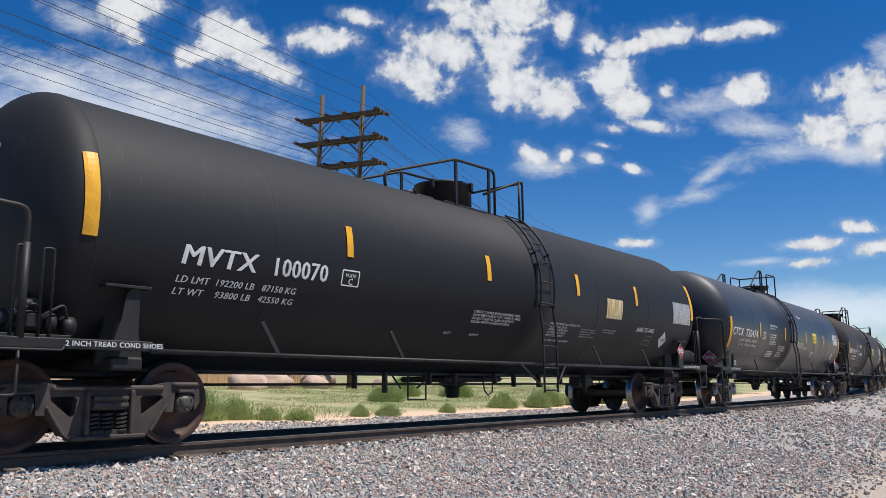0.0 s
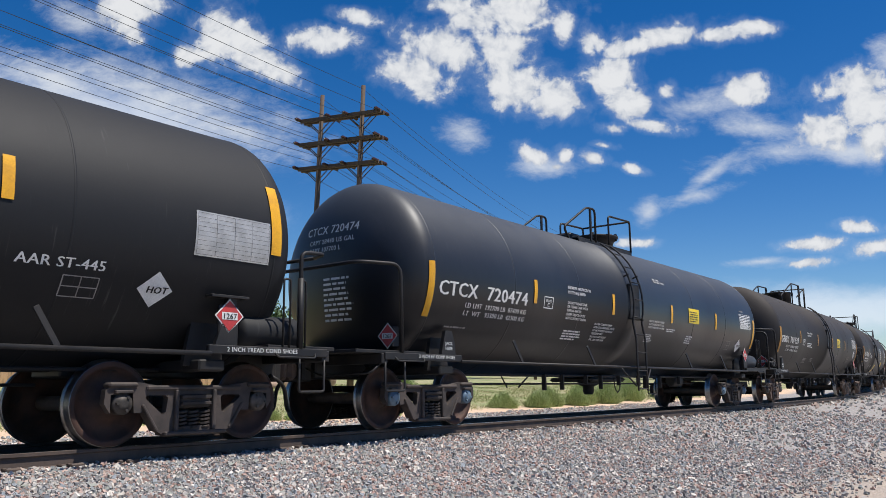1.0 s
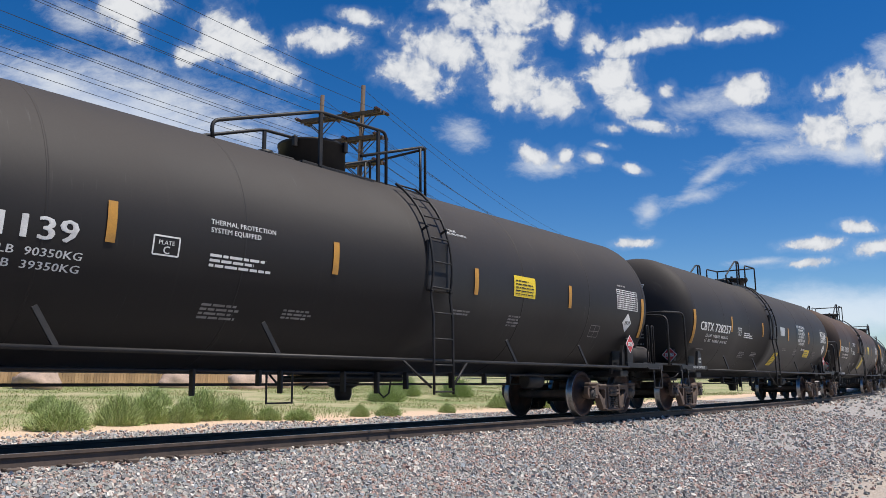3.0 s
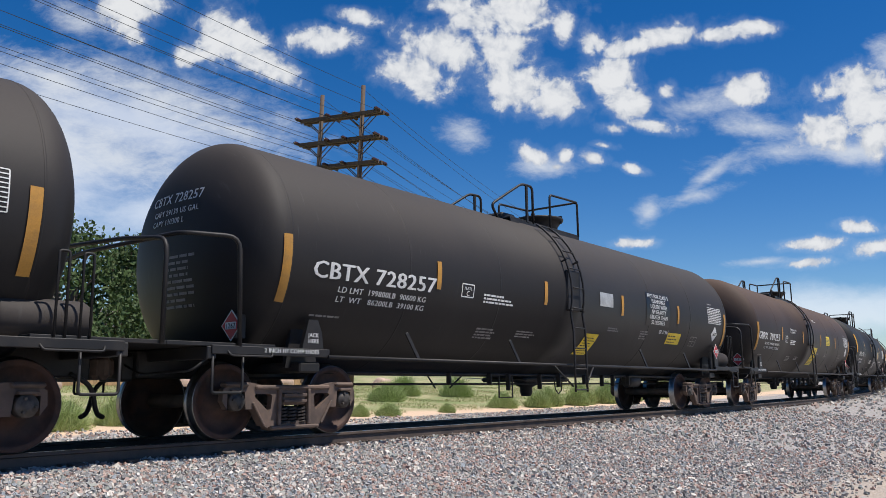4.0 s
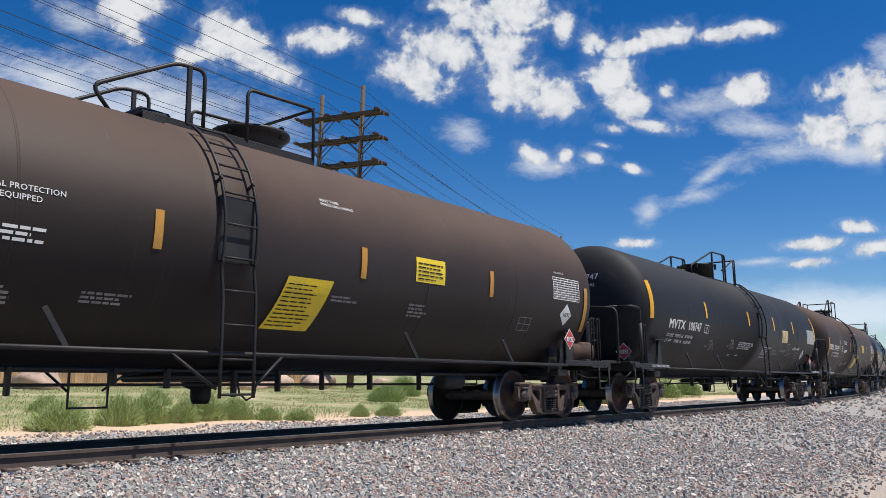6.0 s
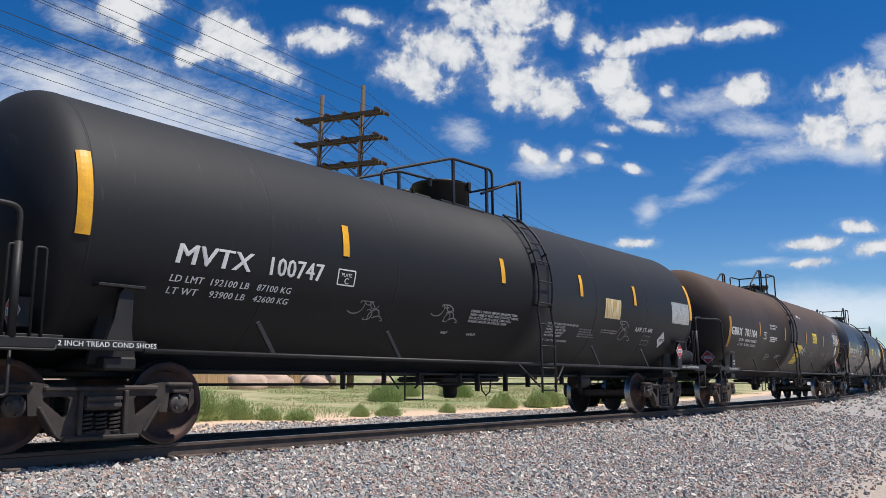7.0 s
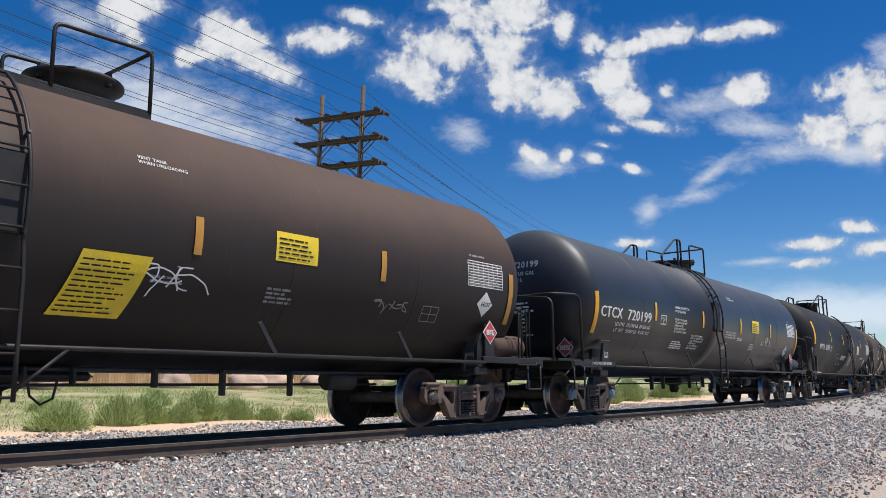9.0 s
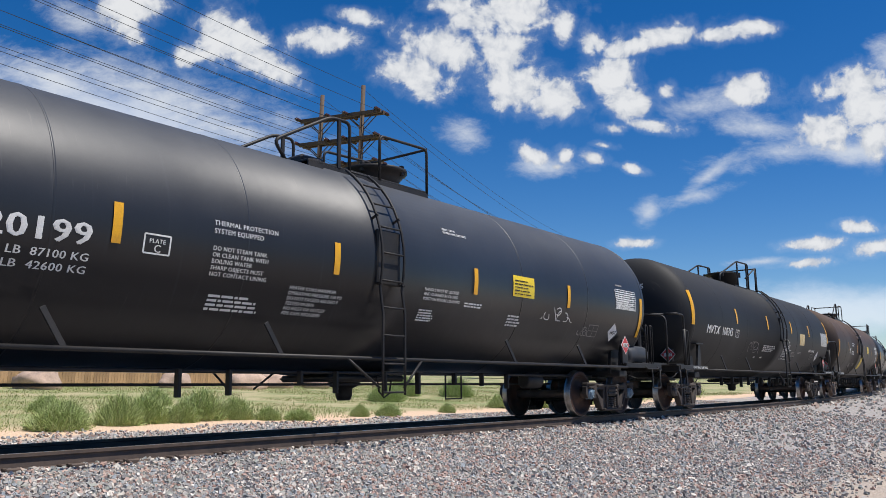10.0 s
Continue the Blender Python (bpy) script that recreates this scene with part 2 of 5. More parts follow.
SHINGLE = material("grey_shingle", (0.22, 0.20, 0.19), (0.15, 0.14, 0.135), 0.9, 0, 3, 0.03, 12, per_object=0.15)
SIDING = material("tan_siding", (0.50, 0.44, 0.35), (0.44, 0.39, 0.31), 0.8, 0, 2)
TRIM = material("white_trim", (0.78, 0.77, 0.74), None, 0.6)
PANE = material("dark_window_glass", (0.03, 0.035, 0.04), None, 0.08)
LAMP_GREY = material("lamp_housing_grey", (0.45, 0.46, 0.47), None, 0.4, 0.3)


# ---- mesh helpers ----
def part(name, bm, mat, parent=None, label=""):
    me = bpy.data.meshes.new(name)
    bm.to_mesh(me)
    bm.free()
    for m in (mat if isinstance(mat, (list, tuple)) else [mat]):
        me.materials.append(m)
    ob = new(name, me)
    ob.parent = parent
    return tagged(ob, label)


def box(bm, lo, hi, bevel=0.0, m=None, slot=0):
    c, s = [(a + b) / 2 for a, b in zip(lo, hi)], [abs(b - a) for a, b in zip(lo, hi)]
    got = bmesh.ops.create_cube(bm, size=1, matrix=(m or Matrix()) @ Matrix.LocRotScale(c, None, s))
    faces = {f for v in got["verts"] for f in v.link_faces}
    for f in faces:
        f.material_index = slot
    if bevel:
        bmesh.ops.bevel(bm, geom=list({e for v in got["verts"] for e in v.link_edges}), offset=bevel, segments=1, affect="EDGES")
    return bm


def tube(bm, points, r, seg=8, slot=0, closed=False):
    """A round bar through the points."""
    pts = [Vector(q) for q in points]
    rings, side = [], None
    for i, q in enumerate(pts):
        d = (pts[min(i + 1, len(pts) - 1)] - pts[max(i - 1, 0)]).normalized()
        if side is None:
            side = d.orthogonal().normalized()
        side = (side - d * side.dot(d)).normalized()
        other = d.cross(side)
        rings.append([bm.verts.new(q + (side * math.cos(a) + other * math.sin(a)) * r) for a in [2 * math.pi * k / seg for k in range(seg)]])
    for a, b in zip(rings, rings[1:]):
        for k in range(seg):
            f = bm.faces.new((a[k], a[(k + 1) % seg], b[(k + 1) % seg], b[k]))
            f.smooth, f.material_index = seg > 5, slot
    for ring in (rings[0][::-1], rings[-1]):
        bm.faces.new(ring).material_index = slot
    return bm


def soften(points, r=0.1, steps=4):
    """The line through the points with its corners rounded."""
    pts = [Vector(q) for q in points]
    out = [pts[0]]
    for a, b, c in zip(pts, pts[1:], pts[2:]):
        p, q = b + (a - b).normalized() * min(r, (a - b).length / 2), b + (c - b).normalized() * min(r, (c - b).length / 2)
        out += [p.lerp(b, k / steps).lerp(b.lerp(q, k / steps), k / steps) for k in range(steps + 1)]
    return out + [pts[-1]]


def lathe(bm, profile, seg, axis="x", slots=None, centre=(0, 0, 0)):
    """Turns (along, radius) pairs about an axis."""
    rings = []
    for a, r in profile:
        ring = []
        for k in range(seg):
            u, v = r * math.cos(2 * math.pi * k / seg), r * math.sin(2 * math.pi * k / seg)
            place = {"x": (a, u, v), "y": (v, a, u), "z": (u, v, a)}[axis]
            ring.append(bm.verts.new(Vector(centre) + Vector(place)))
        rings.append(ring)
    for i, (a, b) in enumerate(zip(rings, rings[1:])):
        for k in range(seg):
            f = bm.faces.new((a[k], a[(k + 1) % seg], b[(k + 1) % seg], b[k]))
            f.smooth = True
            f.material_index = slots[i] if slots else 0
    bm.faces.new(rings[0][::-1]).material_index = slots[0] if slots else 0
    bm.faces.new(rings[-1]).material_index = slots[-1] if slots else 0
    bmesh.ops.recalc_face_normals(bm, faces=bm.faces)
    return bm


def plate(bm, outline, y0, y1, slot=0, holes=()):
    """A flat plate in the xz plane with thickness along y, with holes let through it."""
    edges = []
    for loop in (outline, *holes):
        vs = [bm.verts.new((x, y0, z)) for x, z in loop]
        edges += [bm.edges.new((a, b)) for a, b in zip(vs, vs[1:] + vs[:1])]
    faces = [g for g in bmesh.ops.triangle_fill(bm, edges=edges, use_beauty=True)["geom"] if isinstance(g, bmesh.types.BMFace)]
    got = bmesh.ops.extrude_face_region(bm, geom=faces)
    bmesh.ops.translate(bm, verts=[g for g in got["geom"] if isinstance(g, bmesh.types.BMVert)], vec=(0, y1 - y0, 0))
    bmesh.ops.recalc_face_normals(bm, faces=bm.faces)
    return bm


# ---- tank cars ----
AXLE, WHEEL_R, SPEED = 1.778, 0.457, 13.072
TANK_Z, HEAD_AT, HEAD_DEPTH, TAIL_AT, TAIL_DEPTH = 2.35, 7.40, 0.60, 7.58, 0.64


def head_depth(r, R):
    q = min(1.0, abs(r) / R)
    return HEAD_AT + HEAD_DEPTH * (1 - q ** 2.15) ** (1 / 2.15)


LETTERING = {}


def letters(text, size, bold=0.0, slant=0.0):
    """A flat mesh of the text, lower left corner at the origin, with capitals of that height."""
    key = (text, size, bold, slant)
    if key not in LETTERING:
        curve = bpy.data.curves.new("lettering", "FONT")
        curve.body, curve.size, curve.shear = text, size / 0.69, slant
        curve.resolution_u, curve.space_character = 2, 1.06
        ob = bpy.data.objects.new("lettering", curve)
        flat = bpy.data.meshes.new_from_object(ob)
        bpy.data.objects.remove(ob)
        bm = bmesh.new()
        for k, push in enumerate((-1, 1, 0) if bold else (0,)):
            old = len(bm.verts)
            bm.from_mesh(flat)
            bm.verts.ensure_lookup_table()
            for v in bm.verts[old:]:
                v.co += Vector((push * bold * size * 2.2, (0.7 * bold * size if k == 2 else 0.0), 0.0012 * k))
        bm.to_mesh(flat)
        bm.free()
        LETTERING[key] = flat
    return LETTERING[key].copy()


def on_side(me, x, angle, R, lift=0.004, fit=0.0):
    """Bends a flat mesh round the near side of the tank; fit: the width that it is drawn out to."""
    wide = max((v.co.x for v in me.vertices), default=1.0)
    k = fit / wide if fit else 1.0
    for v in me.vertices:
        a = radians(angle - 2.0) + v.co.y / R
        along_x = x + v.co.x * k
        past = max(0.0, (-along_x - HEAD_AT) / HEAD_DEPTH, (along_x - TAIL_AT) / TAIL_DEPTH)
        h = R * (1 - min(past, 0.99) ** 2.15) ** (1 / 2.15) + lift + v.co.z
        v.co = (along_x, -h * math.cos(a), TANK_Z + h * math.sin(a))
    return me


def on_head(me, y, z, R, lift=0.006):
    for v in me.vertices:
        py, pz = y - v.co.x, z + v.co.y
        v.co = (-head_depth(math.hypot(py, pz - TANK_Z), R) - lift - v.co.z, py, pz)
    return me


def sheet(w, h, nx=1, ny=6, diamond=False):
    """A flat sheet from the origin to (w, h)."""
    bm = bmesh.new()
    bmesh.ops.create_grid(bm, x_segments=nx, y_segments=ny, size=0.5)
    for v in bm.verts:
        x, y = v.co.x, v.co.y
        if diamond:
            x, y = (x + y) * 0.7071 * 1.0, (y - x) * 0.7071
            v.co = (w / 2 + x * w * 1.0, h / 2 + y * h * 1.0, 0)
        else:
            v.co = ((x + 0.5) * w, (y + 0.5) * h, 0)
    me = bpy.data.meshes.new("sheet")
    bm.to_mesh(me)
    bm.free()
    return me


def bars(rows, width, height, seed=1, gap=0.45):
    """Lines of writing too small to read: rows of short bars."""
    rnd = random.Random(seed)
    bm = bmesh.new()
    pitch = height / rows
    for i in range(rows):
        x, end = 0.0, width * rnd.uniform(0.65, 1.0)
        while x < end:
            w = min(rnd.uniform(0.8, 3.0) * pitch, end - x)
            y = height - (i + 1) * pitch
            vs = [bm.verts.new((a, b, 0)) for a, b in ((x, y), (x + w, y), (x + w, y + pitch * (1 - gap)), (x, y + pitch * (1 - gap)))]
            bm.faces.new(vs)
            x += w + 0.35 * pitch
    me = bpy.data.meshes.new("bars")
    bm.to_mesh(me)
    bm.free()
    return me


def ruled(width, height, cols, rows, line=0.012):
    """A ruled table: lines across and down."""
    bm = bmesh.new()
    for i in range(rows + 1):
        y = height * i / rows
        bm.faces.new([bm.verts.new(q) for q in ((0, y - line / 2, 0), (width, y - line / 2, 0), (width, y + line / 2, 0), (0, y + line / 2, 0))])
    for i in range(cols + 1):
        x = width * i / cols
        n = 6
        for j in range(n):
            a, b = height * j / n, height * (j + 1) / n
            bm.faces.new([bm.verts.new(q) for q in ((x - line / 2, a, 0), (x + line / 2, a, 0), (x + line / 2, b, 0), (x - line / 2, b, 0))])
    me = bpy.data.meshes.new("table")
    bm.to_mesh(me)
    bm.free()
    return me


def scrawl(width, height, seed, strokes=7):
    """A painted scrawl of looping strokes, a thin ribbon each."""
    rnd = random.Random(seed)
    bm = bmesh.new()
    for k in range(strokes):
        p = Vector((width * (k + rnd.uniform(0, 0.6)) / strokes, rnd.uniform(0, height), 0))
        d = rnd.uniform(0, 6.28)
        bend_by = rnd.uniform(-0.5, 0.5)
        last = None
        for i in range(12):
            side = Vector((-math.sin(d), math.cos(d), 0)) * 0.009
            pair_of = (bm.verts.new(p + side), bm.verts.new(p - side))
            if last:
                bm.faces.new((last[0], last[1], pair_of[1], pair_of[0]))
            last = pair_of
            p = p + Vector((math.cos(d), math.sin(d), 0)) * height * 0.16
            p.y = min(max(p.y, -0.1 * height), 1.1 * height)
            d += bend_by + rnd.uniform(-0.25, 0.25)
    me = bpy.data.meshes.new("scrawl")
    bm.to_mesh(me)
    bm.free()
    return me


def stuck(name, me, mat, parent, label=""):
    me.name = name
    me.materials.clear()
    me.materials.append(mat)
    ob = new(name, me)
    ob.parent = parent
    return tagged(ob, label)


def wheelset(parent, x, cap):
    """Axle with two wheels and the roller bearing caps that turn with it."""
    axle = part("wheelset", lathe(bmesh.new(), [(-0.98, 0.07), (-0.75, 0.09), (0, 0.085), (0.75, 0.09), (0.98, 0.07)], 12, "y"), RUST, parent)
    prof = [(0.150, 0.09), (0.150, 0.13), (0.085, 0.16), (0.060, 0.25), (0.075, 0.36), (0.125, 0.385), (0.132, 0.40), (0.132, 0.447),
            (0.125, 0.455), (0.035, WHEEL_R), (0.022, 0.468), (0.014, 0.482), (0.004, 0.482), (0.0, 0.46), (0.0, 0.39), (0.045, 0.36), (0.04, 0.2), (0.0, 0.15), (0.0, 0.09)]
    for side in (-1, 1):
        wheel = part("wheel", lathe(bmesh.new(), [(side * (0.690 + a), r) for a, r in prof], 40, "y", [0] * 7 + [1] * 6 + [0] * 6),
                     [WHEEL_FACE, TREAD], axle)
        bm = lathe(bmesh.new(), [(side * 0.95, 0.115), (side * 1.06, 0.115), (side * 1.075, 0.105), (side * 1.08, 0.075), (side * 1.095, 0.07), (side * 1.10, 0.03)], 20, "y")
        for k in range(3):
            a = 2 * math.pi * k / 3
            lathe(bm, [(side * 1.08, 0.018), (side * 1.108, 0.016)], 6, "y", None, (0.075 * math.sin(a), 0, 0.075 * math.cos(a)))
        part("bearing_cap", bm, cap, axle)
    axle.location = (x, 0, WHEEL_R)
    return axle


def truck(parent, at, cap, cast):
    """Three-piece truck: side frames with their springs, bolster, brake beam; gives its wheelsets."""
    h = AXLE / 2
    upper = [(-h - 0.20, 0.46), (-h - 0.19, 0.60), (-h - 0.08, 0.67), (-h + 0.20, 0.68), (-0.42, 0.635), (0.42, 0.635), (h - 0.20, 0.68), (h + 0.08, 0.67),
             (h + 0.19, 0.60), (h + 0.20, 0.46), (h + 0.13, 0.36), (h + 0.13, 0.55), (h - 0.12, 0.57), (h - 0.14, 0.36), (h - 0.24, 0.36), (h - 0.24, 0.44),
             (0.47, 0.16), (0.36, 0.095), (-0.36, 0.095), (-0.47, 0.16), (-h + 0.24, 0.44), (-h + 0.24, 0.36), (-h + 0.14, 0.36), (-h + 0.12, 0.57), (-h - 0.13, 0.55), (-h - 0.13, 0.36)]
    window = [(-0.24, 0.20), (0.24, 0.20), (0.24, 0.545), (-0.24, 0.545)]
    gap_a = [(-0.60, 0.54), (-0.38, 0.54), (-0.345, 0.515), (-0.365, 0.36), (-0.385, 0.335), (-0.42, 0.345), (-0.61, 0.50), (-0.62, 0.525)]
    gap_b = [(-x, z) for x, z in gap_a][::-1]
    for side in (-1, 1):
        bm = plate(bmesh.new(), upper, side * 0.96, side * 1.05, 0, (window, gap_a, gap_b))
        # flanges along the top chord, round the spring seat and the columns
        box(bm, (-0.62, side * 0.93, 0.590), (0.62, side * 1.08, 0.648), 0.018)
        box(bm, (-0.40, side * 0.90, 0.105), (0.40, side * 1.11, 0.15), 0.012)
        for s in (-1, 1):
            box(bm, (s * 0.245 - 0.025, side * 0.92, 0.15), (s * 0.245 + 0.025, side * 1.09, 0.60), 0.01)
            m = Matrix.Translation((s * 0.565, 0, 0.30)) @ Matrix.Rotation(s * radians(-57.0), 4, "Y")
            box(bm, (-0.17, side * 0.93, -0.015), (0.17, side * 1.075, 0.02), 0.01, m)
            box(bm, (s * h - 0.17, side * 0.93, 0.625), (s * h + 0.17, side * 1.085, 0.682), 0.022)
            box(bm, (s * h - 0.10, side * 0.94, 0.565), (s * h + 0.10, side * 1.10, 0.60), 0.008)
        bmesh.ops.translate(bm, verts=bm.verts, vec=(at, 0, 0))
        frame_part = part("side_frame", bm, cast, parent, "worn brown cast steel side frame")
        for k in range(3):
            x0 = at + (k - 1) * 0.15
            coil = [(x0 + 0.062 * math.cos(a), side * 1.0 + 0.062 * math.sin(a), 0.155 + 0.23 * a / (2 * math.pi * 5.5)) for a in [i * math.pi / 5 for i in range(55)]]
            part("spring", tube(bmesh.new(), coil, 0.017, 5), SPRING, frame_part)
    bm = box(bmesh.new(), (at - 0.20, -1.07, 0.40), (at + 0.20, 1.07, 0.53), 0.02)
    for side in (-1, 1):
        box(bm, (at - 0.19, side * 1.03, 0.43), (at + 0.19, side * 1.10, 0.47), 0.005)
        box(bm, (at - 0.19, side * 1.03, 0.50), (at + 0.19, side * 1.10, 0.54), 0.005)
    lathe(bm, [(0.53, 0.22), (0.72, 0.20)], 16, "z", None, (at, 0, 0))
    part("bolster", bm, cast, parent)
    for s in (-1, 1):
        bm = box(bmesh.new(), (at + s * 0.34 - 0.04, -0.85, 0.30), (at + s * 0.34 + 0.04, 0.85, 0.37), 0.01)
        for side in (-1, 1):
            box(bm, (at + s * 0.36, side * 0.70, 0.22), (at + s * 0.44, side * 0.80, 0.56), 0.02)
        part("brake_beam", bm, BLACK, parent)
    return [wheelset(parent, at - h, cap), wheelset(parent, at + h, cap)]


def ladder(parent, x0, x1, R):
    """Side ladder that climbs round the tank to the platform."""
    line = [(-1.66, 0.50), (-1.66, 1.0), (-1.66, 1.6)]
    line += [(-(R + 0.11) * math.cos(radians(a)), TANK_Z + (R + 0.11) * math.sin(radians(a))) for a in range(-14, 62, 7)]
    rail = part("ladder", tube(tube(bmesh.new(), [(x0, y, z) for y, z in line], 0.021, 6), [(x1, y, z) for y, z in line], 0.021, 6), BLACK, parent,
                "black steel ladder curved round the tank")
    along_line, total = [Vector((0, *q)) for q in line], 0.0
    step = 0.04
    for a, b in zip(along_line, along_line[1:]):
        d = (b - a).length
        while step <= total + d:
            q = a.lerp(b, (step - total) / d)
            part("rung", tube(bmesh.new(), [(x0 - 0.01, q.y, q.z), (x1 + 0.01, q.y, q.z)], 0.014, 6), BLACK, rail)
            step += 0.38
        total += d
    for x in (x0, x1):
        for a in (-12, 22):
            c, s = math.cos(radians(a)), math.sin(radians(a))
            part("ladder_bracket", tube(bmesh.new(), [(x, -R * c, TANK_Z + R * s), (x, -(R + 0.14) * c, TANK_Z + (R + 0.14) * s)], 0.02, 5), BLACK, rail)
    return rail


def top_fittings(parent, dome, lad, R, high=True):
    """Manway with its lid, platform and safety rails on top of the tank."""
    top = TANK_Z + R
    sgn = 1 if lad > dome else -1
    r = 0.50 if sgn > 0 else 0.44
    hi = top + (0.40 if sgn > 0 else 0.34)
    shape = [(top - 0.12, r), (hi - 0.06, r), (hi - 0.05, r + 0.03), (hi - 0.01, r + 0.03), (hi, r), (hi + 0.02, r * 0.5)]
    if sgn < 0:
        shape = [(top - 0.12, 0.42), (top + 0.12, 0.42), (top + 0.22, 0.50), (top + 0.25, 0.55), (top + 0.29, 0.55), (top + 0.30, 0.50), (top + 0.33, 0.30)]
    man = part("manway", lathe(bmesh.new(), shape, 28, "z", None, (dome, 0, 0)), BLACK, parent,
               "black round manway housing")
    for a in (20, 110, 200, 290):
        q = (dome + (r + 0.05) * math.cos(radians(a)), (r + 0.05) * math.sin(radians(a)))
        part("lid_bolt", box(bmesh.new(), (q[0] - 0.035, q[1] - 0.035, hi - 0.16), (q[0] + 0.035, q[1] + 0.035, hi + 0.01), 0.012), BLACK, man)
    lo_x, hi_x = (dome - 0.75, lad + 0.85) if sgn > 0 else (lad - 0.70, dome + 0.62)
    deck = top - 0.13 if sgn > 0 else top - 0.07
    if sgn < 0:
        part("valve_box", box(bmesh.new(), (lad - 0.62, -0.42, top - 0.10), (lad - 0.16, 0.42, top + 0.10), 0.04), BLACK, parent)
    for y in (-0.64, 0.64):
        s = 1 if y > 0 else -1
        slab = part("platform", box(bmesh.new(), (lo_x, y - s * 0.22, deck), (hi_x, y, deck + 0.035), 0.006), BLACK, parent)
        part("platform_beam", box(bmesh.new(), (lo_x, y - 0.012, deck - 0.10), (hi_x, y + 0.012, deck - 0.002), 0.003), BLACK, slab)
        if sgn > 0:
            line = [(dome - 2.22, y, top - 0.16), (dome - 2.25, y, top + 0.08), (dome - 0.45, y, top + 0.70), (lad - 0.14, y, top + 0.74), (lad - 0.14, y, deck)]
            posts = [(dome - 0.42, 0.70), (lad - 0.32, 0.73)]
        else:
            line = [(lad - 1.10, y, top - 0.16), (lad - 1.32, y, top + 0.08), (lad - 0.28, y, top + 0.68), (lad + 0.12, y, top + 0.70), (lad + 0.12, y, deck)]
            posts = [(lad - 0.10, 0.69)]
        part("safety_rail", tube(bmesh.new(), soften(line, 0.12), 0.026, 8), BLACK, parent, "black tubular safety rail")
        for x, h in posts:
            part("rail_post", box(bmesh.new(), (x - 0.03, y - 0.02, deck), (x + 0.03, y + 0.02, top + h), 0.005), BLACK, parent)
        a, b = (lad + 0.16, hi_x - 0.04) if sgn > 0 else (lad + 0.78, hi_x - 0.02)
        loop = [(a, y, deck), (a, y, top + 0.66), (b, y, top + 0.70), (b, y, deck)]
        if sgn > 0:
            loop = [(dome + 0.4, y, top + 0.22), (b - 0.15, y, top + 0.68), (b, y, top + 0.72), (b, y, deck)]
            part("rail_post", tube(bmesh.new(), [(b - 0.12, y, deck), (b - 0.12, y, top + 0.69)], 0.024, 6), BLACK, parent)
        part("safety_rail", tube(bmesh.new(), soften(loop, 0.10), 0.024, 8), BLACK, parent)
    end = hi_x - 0.02
    part("cross_rail", tube(bmesh.new(), [(end, -0.64, top + 0.70), (end, 0.64, top + 0.70)], 0.024, 8), BLACK, parent)
    x = dome - 0.75 if sgn > 0 else dome - 0.85
    valve = part("relief_valve", lathe(bmesh.new(), [(top - 0.1, 0.09), (top + 0.12, 0.09), (top + 0.13, 0.12), (top + 0.19, 0.12)], 12, "z", None, (x, 0.2, 0)), BLACK, parent)
    part("valve_guard", box(bmesh.new(), (x - 0.22, -0.25, top - 0.06), (x + 0.22, 0.45, top + 0.05), 0.03), BLACK, valve)


